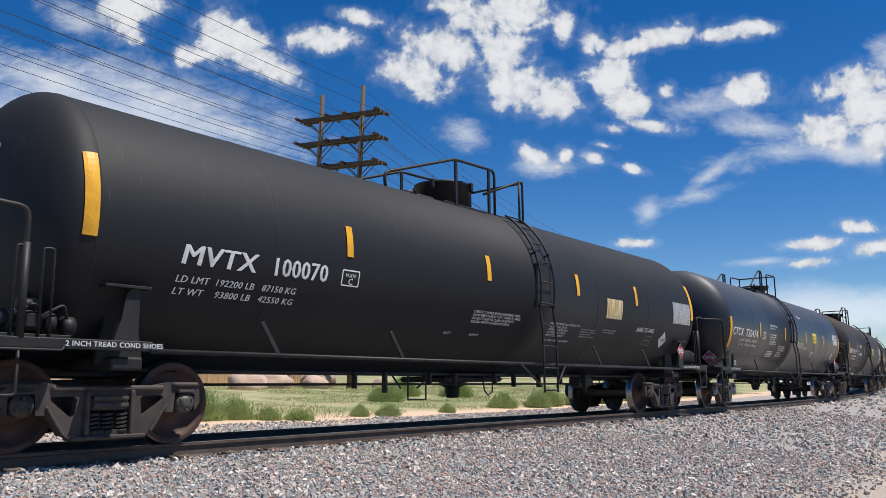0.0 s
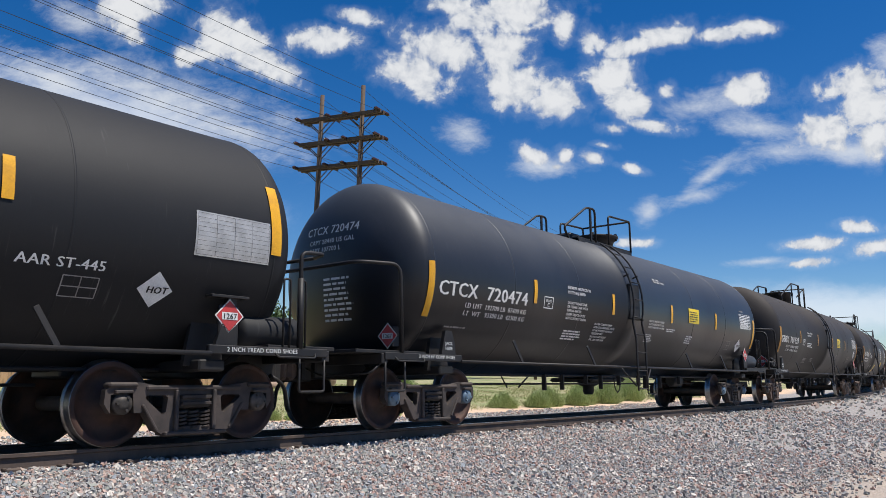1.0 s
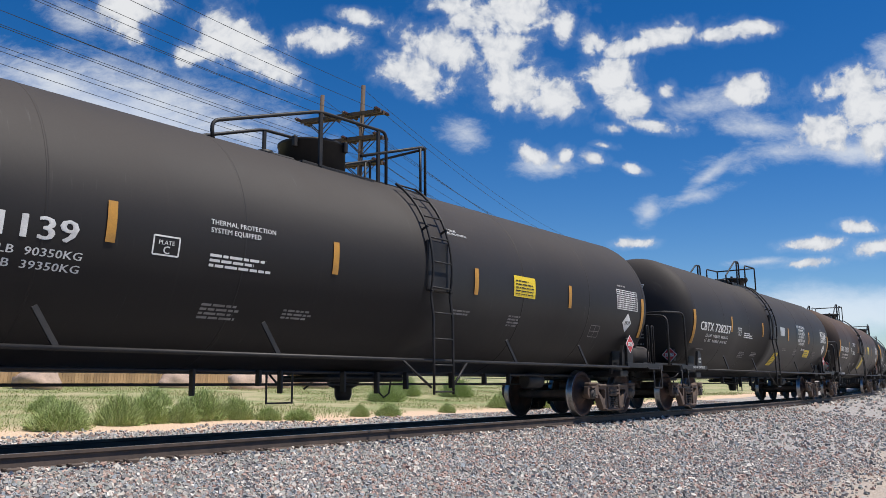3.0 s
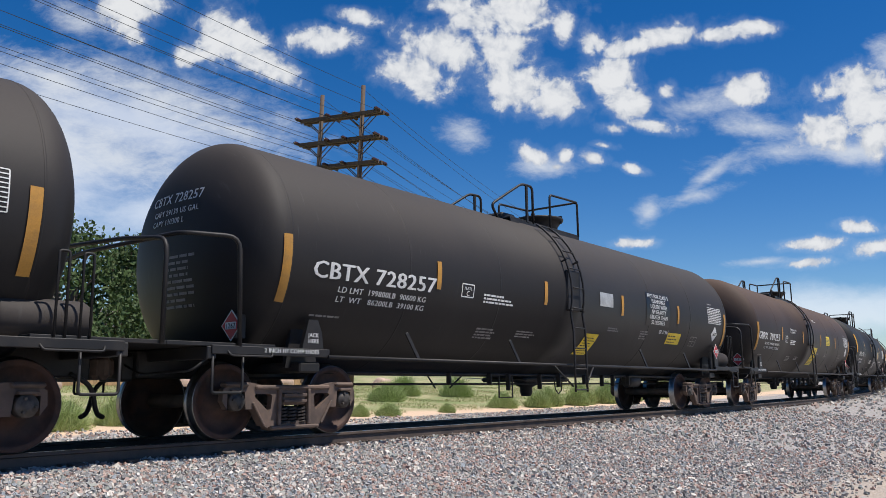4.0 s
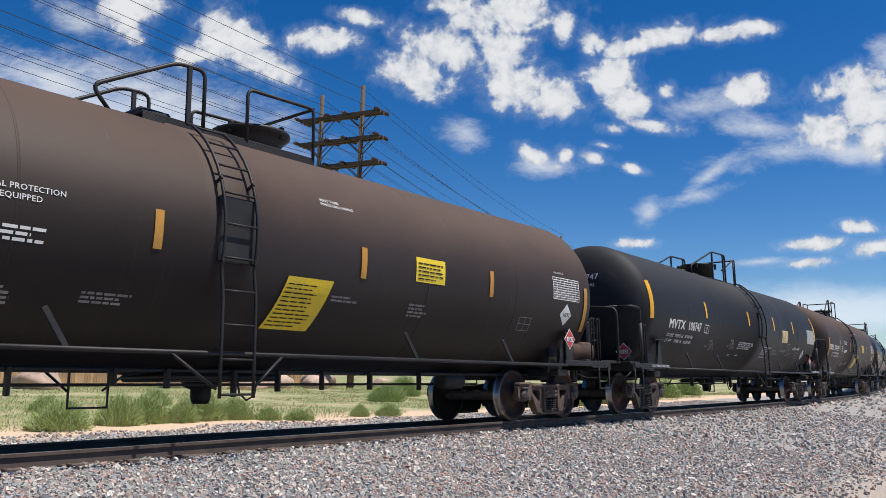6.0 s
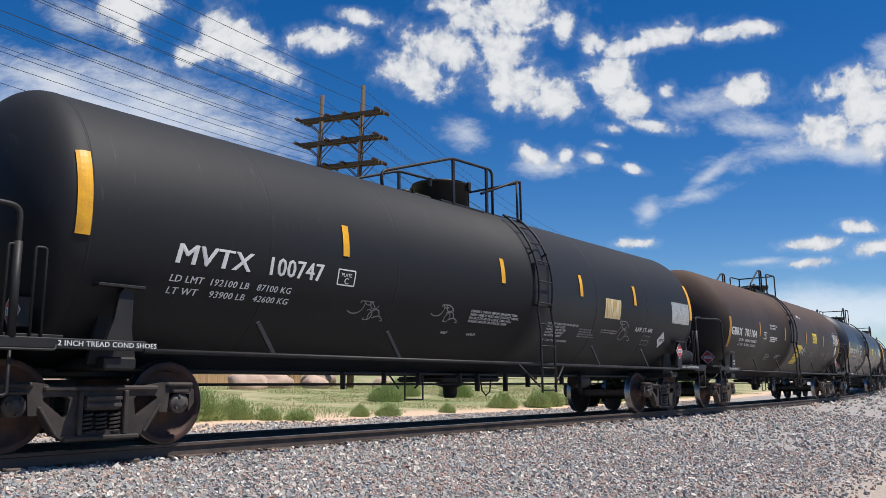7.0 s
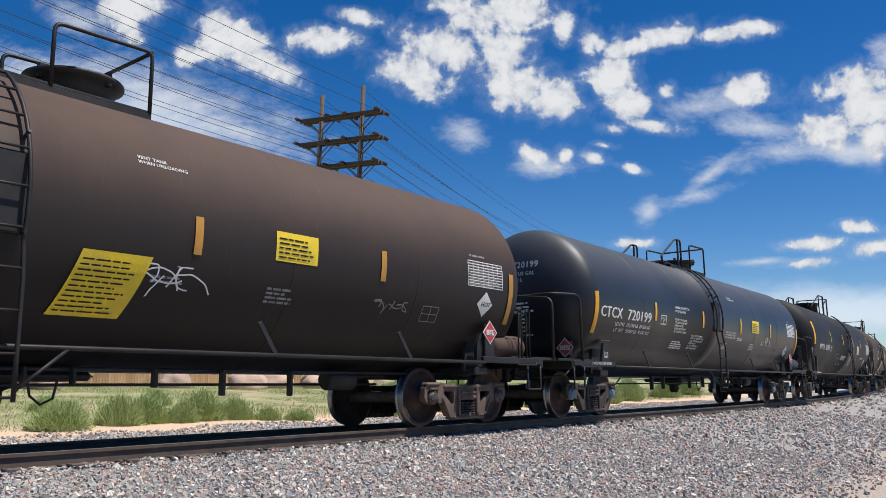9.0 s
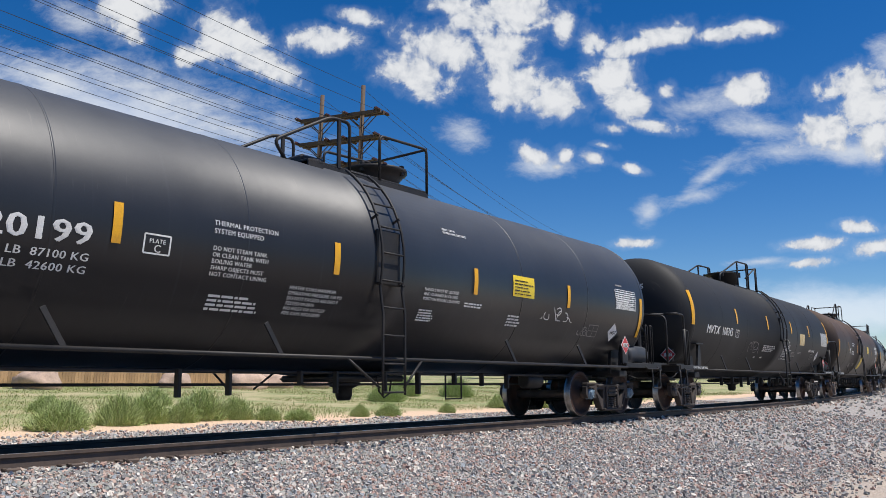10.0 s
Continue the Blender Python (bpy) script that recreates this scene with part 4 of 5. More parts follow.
        if where_at == "side":
            part("placard_holder", box(bmesh.new(), (pl[0] - 0.13, -1.445, 1.06), (pl[0] + 0.13, -1.40, pl[1] + 0.12), 0.01), BLACK, root)
        else:
            part("placard_holder", box(bmesh.new(), (-head_depth(1.25, R) - 0.035, -1.08, 1.2), (-head_depth(1.25, R) + 0.1, -0.88, 1.5), 0.01), BLACK, root)
    if mark:
        stuck("lettering", on_head(letters(mark + " " + number, 0.13, 0.012), 0.70, 3.02, R), LETTER, root)
        for row, z in zip({"MVTX": ("CAPY 28510 US GAL", "CAPY 107910 L"), "CTCX": ("CAPY 28440 US GAL", "CAPY 107700 L")}.get(mark, ("CAPY 29130 US GAL", "CAPY 110300 L")), (2.86, 2.73)):
            stuck("lettering", on_head(letters(row, 0.075, 0.012), 0.60, z, R), LETTER, root)
    stuck("lettering", on_head(bars(9, 0.62, 0.72, seed + 21, 0.55), 0.20, 1.62, R), FADED if paint != "gloss" else LETTER, root)
    for text, x, z in ((("2 INCH TREAD COND SHOES", -7.62, 1.015), ("2 INCH TREAD COND SHOES", 6.95, 1.015)) if high else (("JACK", -6.97, 1.24), ("HERE", -6.97, 1.165), ("2 INCH HF COMP SHOES", -7.75, 1.02))):
        me = letters(text, 0.05, 0.012)
        for v in me.vertices:
            v.co = (x + v.co.x, (-1.395 if x == -6.97 else -1.526) - v.co.z, z + v.co.y)
        stuck("lettering", me, LETTER, root)
    for ob in root.children_recursive:
        if ob.type == "MESH" and ob.name.split(".")[0] not in RUNNING_GEAR:
            ob.data.transform(Matrix.Diagonal((long, 1, 1, 1)))
    return root, axles, trucks


RUNNING_GEAR = ("side_frame", "spring", "bolster", "brake_beam", "wheelset", "wheel", "bearing_cap")
LOADS = {0: ("LD LMT  192200 LB   87150 KG", "LT WT    93800 LB   42550 KG"), 1: ("LD LMT  192700 LB  87400 KG", "LT  WT   93300 LB  42300 KG"),
         2: ("LD LMT  199300LB  90350KG", "LT  WT   86700LB  39350KG"), 4: ("LD LMT  199600LB  90500KG", "LT  WT   86400LB  39200KG"),
         5: ("LD LMT  192100 LB   87100 KG", "LT WT    93900 LB   42600 KG"), 6: ("LD LMT  199500LB  90450KG", "LT  WT   86500LB  39250KG"),
         3: ("LD LMT  199800LB  90600 KG", "LT  WT   86200LB  39100 KG"),
         7: ("LD LMT  192100 LB  87100 KG", "LT  WT   93900 LB  42600 KG")}
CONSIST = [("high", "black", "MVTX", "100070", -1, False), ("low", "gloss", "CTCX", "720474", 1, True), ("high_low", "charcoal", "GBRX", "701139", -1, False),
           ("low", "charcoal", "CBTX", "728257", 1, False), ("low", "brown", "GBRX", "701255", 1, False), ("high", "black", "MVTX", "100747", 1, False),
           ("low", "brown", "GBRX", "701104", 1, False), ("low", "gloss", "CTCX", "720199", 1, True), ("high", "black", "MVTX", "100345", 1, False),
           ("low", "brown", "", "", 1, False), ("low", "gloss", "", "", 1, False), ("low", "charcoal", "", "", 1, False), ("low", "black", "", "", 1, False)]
TONES = {"black": "matt black tank car with amber reflectors", "gloss": "glossy black tank car with white stencils",
         "charcoal": "dusty charcoal tank car with faded white stencils", "brown": "brown-dusted tank car with yellow notices"}
cars, wheelsets, spans = [], [], []
for i, (style, paint, mark, number, wheel_end, blue) in enumerate(CONSIST):
    root, axles, span = tank_car("high" if style == "high" else "low", style == "high_low", paint, mark, number, LOADS.get(i, ("LD LMT", "LT  WT")) if i in LOADS else (), wheel_end, blue, 10 + 7 * i,
                           TONES[paint] + " rolling on the rails")
    cars.append(root)
    wheelsets.append(axles)
    spans.append(span)

# ---- the line: straight, then a wide bend away ----
BEND, BEND_FROM, BEND_TO = 0.00147, 15.0, 70.0


def bend(x):
    if x <= BEND_FROM:
        return 0.0
    if x <= BEND_TO:
        return BEND * (x - BEND_FROM) ** 2
    return BEND * (BEND_TO - BEND_FROM) ** 2 + 2 * BEND * (BEND_TO - BEND_FROM) * (x - BEND_TO)


LINE = [(0.0, 15.0, 0.0)]
while LINE[-1][0] < 400:
    s, x, y = LINE[-1]
    LINE.append((s + math.hypot(0.5, bend(x + 0.5) - y), x + 0.5, bend(x + 0.5)))


def on_line(s):
    """The point of the track's middle that lies s metres along it; s counts as x on the straight."""
    if s <= 15.0:
        return Vector((s, 0.0, 0.0))
    s -= 15.0
    i = min(int(s / 0.56), len(LINE) - 2)
    while LINE[i + 1][0] < s and i < len(LINE) - 2:
        i += 1
    a, b = LINE[i], LINE[i + 1]
    k = (s - a[0]) / (b[0] - a[0])
    return Vector((a[1] + k * (b[1] - a[1]), a[2] + k * (b[2] - a[2]), 0.0))


CANT = 0.050
LEANING = Matrix.Translation((0, -0.753, -0.022)) @ Matrix.Rotation(-CANT, 4, "X") @ Matrix.Translation((0, 0.753, 0))

STATIONS = [-160.0, -40.0, -10.0, 0.0] + [float(v) for v in range(4, 72, 2)] + [90.0, 140.0, 220.0, 330.0]
track = tagged(new("track"), "single railway line of steel rails on wooden ties", "track", kind="structure")
PROFILE = [(-0.070, -0.172), (0.070, -0.172), (0.070, -0.160), (0.014, -0.140), (0.010, -0.045), (0.036, -0.035), (0.036, -0.004), (0.028, 0.0), (-0.028, 0.0), (-0.036, -0.004), (-0.036, -0.035), (-0.010, -0.045), (-0.014, -0.140), (-0.070, -0.160)]
for side in (-1, 1):
    bm = bmesh.new()
    rows = []
    for s in STATIONS:
        q, d = on_line(s), (on_line(s + 0.5) - on_line(s - 0.5)).normalized()
        across_line = Vector((-d.y, d.x, 0))
        leant = [LEANING @ Vector((0, side * 0.753 + u, w)) for u, w in PROFILE]
        rows.append([bm.verts.new(q + across_line * v.y + Vector((0, 0, v.z))) for v in leant])
    for a, b in zip(rows, rows[1:]):
        for k in range(len(PROFILE)):
            f = bm.faces.new((a[k], a[(k + 1) % len(PROFILE)], b[(k + 1) % len(PROFILE)], b[k]))
            f.material_index = 1 if k == 7 else 0
    bmesh.ops.recalc_face_normals(bm, faces=bm.faces)
    part("rail", bm, [RAIL, RAILTOP], track, "dark rusty steel rail with a worn head")
tie_bm = box(bmesh.new(), (-0.115, -1.30, -0.36), (0.115, 1.30, -0.195), 0.01)
plate_bm = bmesh.new()
for side in (-1, 1):
    box(plate_bm, (-0.10, side * 0.753 - 0.18, -0.196), (0.10, side * 0.753 + 0.18, -0.172), 0.004)
    for s in (-1, 1):
        for x in (-0.065, 0.065):
            box(plate_bm, (x - 0.018, side * 0.753 + s * 0.085 - 0.02, -0.18), (x + 0.018, side * 0.753 + s * 0.085 + 0.02, -0.125), 0.006)
    box(plate_bm, (-0.075, side * 0.753 - 0.150, -0.182), (0.075, side * 0.753 - 0.085, -0.128), 0.012)
    box(plate_bm, (-0.16, side * 0.753 - 0.13, -0.20), (-0.11, side * 0.753 + 0.13, -0.13), 0.01)
tie_me, plate_me = bpy.data.meshes.new("tie"), bpy.data.meshes.new("tie_plate")
tie_bm.to_mesh(tie_me), plate_bm.to_mesh(plate_me)
tie_bm.free(), plate_bm.free()
tie_me.materials.append(TIE), plate_me.materials.append(RAIL)
for k in range(130):
    s = -2.0 + 0.625 * k
    q, d = on_line(s), on_line(s + 0.5) - on_line(s - 0.5)
    tie = new("tie", tie_me)
    tie.parent, tie.matrix_basis = track, Matrix.Translation(q) @ Matrix.Rotation(math.atan2(d.y, d.x) + random.uniform(-0.01, 0.01), 4, "Z") @ LEANING
    if k < 90:
        under = new("tie_plate", plate_me)
        under.parent = tie

# ---- ground ----
def ground_z(x, y):
    """Height of the ground: ballast bed, its shoulders, then nearly level land."""
    y -= bend(x)
    a = abs(y)
    bed = -0.192
    tilt = CANT * (y + 0.753)
    if a < 1.45:
        z = bed - max(0.0, tilt)
    elif y < 0:
        z = bed - 0.20 * min(1.0, (a - 1.45) / 2.6) - 0.10 * min(1.0, max(0.0, (a - 4.0) / 4.0))
    else:
        z = bed - 0.11 - 0.19 * min(1.0, (a - 1.45) / 1.2)
    return z + 0.03 * noise.noise((x * 0.4, y * 0.4, 0)) * min(1.0, max(0.0, a - 1.5))


bm = bmesh.new()
xs = [-1500, -400, -120, -40] + [-20 + 0.8 * k for k in range(100)] + [61 + 4 * k for k in range(30)] + [200, 300, 500, 900, 2500]
ys = [-900, -200, -60, -25] + [-15 + 0.5 * k for k in range(24)] + [-3 + 0.25 * k for k in range(32)] + [5 + 0.8 * k for k in range(40)] + [40, 50, 65, 90, 140, 220, 400, 900, 2000]
grid = [[bm.verts.new((x, y + (bend(x) if x < 350 and abs(y) < 40 else 0.0), ground_z(x, y + bend(x)))) for y in ys] for x in xs]
for i in range(len(xs) - 1):
    for j in range(len(ys) - 1):
        bm.faces.new((grid[i][j], grid[i + 1][j], grid[i + 1][j + 1], grid[i][j + 1])).smooth = True
EARTH = bpy.data.materials.new("ground_gravel_sand_grass")
EARTH.use_nodes = True
tree = EARTH.node_tree
shader = tree.nodes["Principled BSDF"]
at = tree.nodes.new("ShaderNodeTexCoord").outputs["Object"]
split = tree.nodes.new("ShaderNodeSeparateXYZ")
tree.links.new(at, split.inputs[0])
beyond = calc(tree, "MAXIMUM", calc(tree, "SUBTRACT", split.outputs[0], BEND_FROM), 0.0)
lateral = calc(tree, "SUBTRACT", split.outputs[1], calc(tree, "MULTIPLY", calc(tree, "MULTIPLY", beyond, beyond), BEND))
patchy = grain(tree, at, 0.5, 6, 0.65)
speck = grain(tree, at, 22, 4, 0.7)
cells = tree.nodes.new("ShaderNodeTexVoronoi")
cells.inputs["Scale"].default_value = 19
tree.links.new(at, cells.inputs["Vector"])
hue = node(tree, "ShaderNodeHueSaturation")
hue.inputs["Saturation"].default_value, hue.inputs["Value"].default_value = 0.18, 0.5
tree.links.new(cells.outputs["Color"], hue.inputs["Color"])
gravel = blend(tree, 0.6, hue.outputs[0], (0.29, 0.25, 0.222))
sand = blend(tree, speck, (0.58, 0.40, 0.26), (0.70, 0.53, 0.38))
turf = blend(tree, ramp(tree, patchy, 0.36, 0.64), (0.21, 0.25, 0.09), (0.42, 0.36, 0.21))
turf = blend(tree, 0.5, turf, blend(tree, speck, (0.4, 0.4, 0.4), (1.5, 1.5, 1.5)), "MULTIPLY")
wobble = calc(tree, "ADD", lateral, calc(tree, "MULTIPLY", calc(tree, "SUBTRACT", patchy, 0.5), 3.6))
tint = blend(tree, ramp(tree, wobble, 5.0, 5.8), gravel, sand)
tint = blend(tree, ramp(tree, wobble, 6.7, 8.0), tint, turf)
tint = blend(tree, ramp(tree, wobble, -7.2, -5.0, 1.0, 0.0), tint, blend(tree, speck, (0.34, 0.27, 0.21), (0.46, 0.38, 0.31)))
tree.links.new(tint, shader.inputs["Base Color"])
shader.inputs["Roughness"].default_value = 0.95
relief = tree.nodes.new("ShaderNodeBump")
relief.inputs["Strength"].default_value, relief.inputs["Distance"].default_value = 0.8, 0.03
tree.links.new(cells.outputs["Distance"], relief.inputs["Height"])
tree.links.new(relief.outputs[0], shader.inputs["Normal"])
tagged(part("ground", bm, EARTH), "gravel shoulder, bare sand and patchy dry grass", "ground", kind="structure")


def scatter(name, mat, count, place, shape, faces, label, category):
    """One object of many small pieces: place(i) gives position, size, and turn; shape is a set of corners."""
    base, nv = np.array(shape, float), len(shape)
    verts = np.empty((count * nv, 3))
    for i in range(count):
        pos, size, m = place(i)
        verts[i * nv:(i + 1) * nv] = (base * np.random.uniform(0.72, 1.28, (nv, 1)) * size) @ m + pos
    fs = [tuple(v + i * nv for v in f) for i in range(count) for f in faces]
    me = bpy.data.meshes.new(name)
    me.from_pydata(verts.tolist(), [], fs)
    me.materials.append(mat)
    return tagged(new(name, me), label, category, kind="stuff")


BLOCK = np.array([(a, b, c) for a in (-0.72, 0.72) for b in (-0.72, 0.72) for c in (-0.72, 0.72)])
BLOCK_F = np.array([(0, 1, 3, 2), (4, 6, 7, 5), (0, 4, 5, 1), (2, 3, 7, 6), (0, 2, 6, 4), (1, 5, 7, 3)])


def ballast_spots(rnd):
    """Places and sizes of the stones: thick on the shoulder, thinner in the dirt, larger and fewer far off."""
    spots = []
    for count, lo, hi, big in ((66000, 3.4, 9.0, 0.62), (74000, 9.0, 16.0, 0.69), (36000, 16.0, 30.0, 1.05), (16000, 30.0, 95.0, 2.2)):
        made = 0
        while made < count:
            r, a = math.sqrt(rnd.uniform(lo * lo, hi * hi)), radians(rnd.uniform(18, 83))
            x, y = r * math.sin(a), r * math.cos(a) - 8.98
            side = y - bend(x)
            made += 1
            if side > 1.3 or (x > 7 and rnd.random() > 0.25 + (side + 6.8 + noise.noise((x * 0.5, y * 0.5, 2))) / 2.2):
                continue
            spots.append((x, y, rnd.uniform(0.015, 0.034) * (0.6 + rnd.random() ** 3) * big))
    for k in range(14000):
        x = rnd.uniform(3.0, 40.0)
        side = rnd.uniform(1.2, 5.6 + 0.7 * noise.noise((x * 0.6, 0, 5)))
        spots.append((x, side + bend(x), rnd.uniform(0.014, 0.034)))
    return spots


spots = ballast_spots(random.Random(4))
n = len(spots)
q = np.random.normal(0, 1, (n, 4))
q /= np.linalg.norm(q, axis=1)[:, None]
w, i, j, k = q.T
TURNS = np.stack([np.stack([1 - 2 * (j * j + k * k), 2 * (i * j - k * w), 2 * (i * k + j * w)], 1), np.stack([2 * (i * j + k * w), 1 - 2 * (i * i + k * k), 2 * (j * k - i * w)], 1),
                  np.stack([2 * (i * k - j * w), 2 * (j * k + i * w), 1 - 2 * (i * i + j * j)], 1)], 1)
corners = BLOCK[None] * np.random.uniform(0.70, 1.18, (n, 8, 3)) * np.array((1.30, 1.0, 0.72))
corners = np.einsum("nij,nkj->nki", TURNS, corners) * np.array([s[2] for s in spots])[:, None, None]
corners += np.array([(x, y, ground_z(x, y) + big * 0.45) for x, y, big in spots])[:, None, :]
stone_me = bpy.data.meshes.new("ballast")
stone_me.from_pydata(corners.reshape(-1, 3).tolist(), [], (BLOCK_F[None] + 8 * np.arange(n)[:, None, None]).reshape(-1, 4).tolist())
stone_me.materials.append(BALLAST)
tagged(new("ballast", stone_me), "grey and pink crushed granite ballast beside the rails", "gravel", kind="stuff")
BLADE = [(-0.10, 0, 0), (0.10, 0, 0), (0.16, 0.1, 0.6), (0.25, 0.35, 1.0)]


def turn_z(lean=0.5):
    return np.array(Euler((random.uniform(-lean, lean), random.uniform(-lean, lean), random.uniform(0, 6.28))).to_matrix())


def grass_place(i):
    while True:
        x, y = np.random.uniform(5, 60), np.random.uniform(4.6, 26)
        if noise.noise((x * 0.35, y * 0.35, 3)) > -0.15 and y > 6.6 + 1.6 * noise.noise((x * 0.5, 0, 7)):
            break
    return np.array((x, y + bend(x), ground_z(x, y + bend(x)))), np.array((0.08, 0.08, np.random.uniform(0.03, 0.13))), turn_z()


scatter("grass", GRASS, 60000, grass_place, BLADE, [(0, 1, 2), (0, 2, 3)], "patchy dry green grass on bare soil", "grass")


# ---- shrubs, boulders, fence ----
def shrub_mesh(seed, count):
    """A round open bush of many thin upright shoots."""
    rnd = np.random.RandomState(seed)
    verts, faces = [], []
    for i in range(count):
        a, r = rnd.uniform(0, 6.28), rnd.uniform(0, 1) ** 0.6
        root = np.array((math.cos(a) * r * 0.56, math.sin(a) * r * 0.56, rnd.uniform(0, 0.72) * (1 - r * r)))
        out = np.array((math.cos(a) * r * 0.45, math.sin(a) * r * 0.45, 0.9)) + rnd.normal(0, 0.42, 3)
        tip = root + out * rnd.uniform(0.10, 0.30)
        w = np.cross(out, rnd.normal(0, 1, 3))
        w = w / np.linalg.norm(w) * rnd.uniform(0.003, 0.0065)
        mid = (root + tip) / 2 + rnd.normal(0, 0.03, 3)
        n = len(verts)
        verts += [root - w * 0.5, root + w * 0.5, mid + w, mid - w, tip]
        faces += [(n, n + 1, n + 2, n + 3), (n + 3, n + 2, n + 4)]
    me = bpy.data.meshes.new("shrub")
    me.from_pydata([tuple(v) for v in verts], [], faces)
    me.materials.append(SHRUB)
    return me


shrubs = [shrub_mesh(k, 9000) for k in range(4)]
SHRUB_AT = [(7.6, 6.3, 1.05, 0.9), (8.4, 7.6, 0.8, 0.8), (9.1, 6.8, 0.9, 1.05), (9.9, 7.1, 1.0, 1.05), (10.6, 6.8, 0.7, 0.8), (11.3, 7.1, 1.1, 1.15), (12.1, 6.9, 0.85, 0.9),
            (12.7, 6.4, 0.6, 0.55), (13.4, 6.1, 0.7, 0.5), (15.7, 6.3, 0.5, 0.55), (16.5, 6.0, 0.65, 0.6), (17.3, 6.6, 0.5, 0.5), (22.5, 11.5, 1.3, 1.2), (24.0, 12.6, 1.1, 1.0),
            (19.5, 6.3, 0.5, 0.5), (23.5, 6.9, 1.0, 0.9), (25.0, 6.4, 0.9, 1.0), (26.3, 6.7, 1.1, 1.2)]
SHRUB_MORE = [(27.8, 6.3, 1.0, 1.1), (29.3, 6.9, 1.2, 1.4), (31.0, 6.6, 1.2, 1.3), (33.0, 7.4, 1.3, 1.5), (35.0, 7.2, 1.2, 1.4), (38.0, 8.5, 1.5, 1.7), (42.0, 8.0, 1.5, 1.6),
              (9.6, 11.0, 0.8, 0.7), (13.5, 12.5, 0.9, 0.8), (27.0, 14.5, 1.5, 1.5), (29.0, 13.0, 1.4, 1.5), (48.0, 8.6, 1.6, 1.8), (6.4, 7.2, 0.9, 0.8)]
for k, (x, y, w, h) in enumerate(SHRUB_AT + SHRUB_MORE):
    ob = new("shrub", shrubs[k % 4])
    yy = y + bend(x)
    ob.matrix_basis = Matrix.LocRotScale((x, yy, ground_z(x, yy) - 0.02), Euler((0, 0, k * 1.3)), (w * 0.82, w * 0.82, h * 0.70))
    tagged(ob, "bushy grey-green shrub growing in dry sand", "shrub", "shrubs beside the line")
for k, (x, y, r) in enumerate([(15.1, 23.2, 0.72), (21.4, 23.6, 0.62), (24.3, 22.0, 0.78), (26.4, 22.6, 0.72), (25.2, 23.6, 0.5), (12.6, 24.6, 0.5), (30.5, 24.0, 0.8), (29.0, 22.5, 0.6), (33.0, 21.5, 0.5), (10.2, 7.9, 0.28)]):
    bm = bmesh.new()
    bmesh.ops.create_icosphere(bm, subdivisions=3, radius=1)
    for v in bm.verts:
        v.co *= 1 + 0.28 * noise.noise(v.co * 1.4 + Vector((k * 5, 0, 0)))
        v.co = Vector((v.co.x * r * 1.3, v.co.y * r, v.co.z * r * 0.8))
    for f in bm.faces:
        f.smooth = True
    ob = part("boulder", bm, ROCK)
    ob.location = (x, y, ground_z(x, y) + r * 0.35)
    tagged(ob, "pale sandstone boulder lying in the grass", "boulder", "boulders by the fence")
fence = tagged(new("fence"), "tall cedar board fence, sunlit and plain", "fence")
board = box(bmesh.new(), (-0.068, -0.01, 0), (0.068, 0.01, 1.75), 0.003)
board_me = bpy.data.meshes.new("board")
board.to_mesh(board_me)
board.free()
board_me.materials.append(FENCE)
F0, F1 = Vector((5.0, 26.6, -0.50)), Vector((31.0, 25.9, -0.50))
count = int((F1 - F0).length / 0.142)
for k in range(count):
    ob = new("board", board_me)
    ob.parent = fence
    ob.matrix_basis = Matrix.Translation(F0.lerp(F1, (k + 0.5) / count) + Vector((0, random.uniform(-0.006, 0.006), random.uniform(-0.02, 0.02)))) @ Matrix.Rotation(math.atan2(F1.y - F0.y, F1.x - F0.x), 4, "Z")
for h in (0.35, 1.45):
    part("fence_rail", tube(bmesh.new(), [F0 + Vector((0, 0.05, h)), F1 + Vector((0, 0.05, h))], 0.045, 4), FENCE, fence)

# ---- power line ----
LEAN = Vector((0.78, -0.63, 0)).normalized()


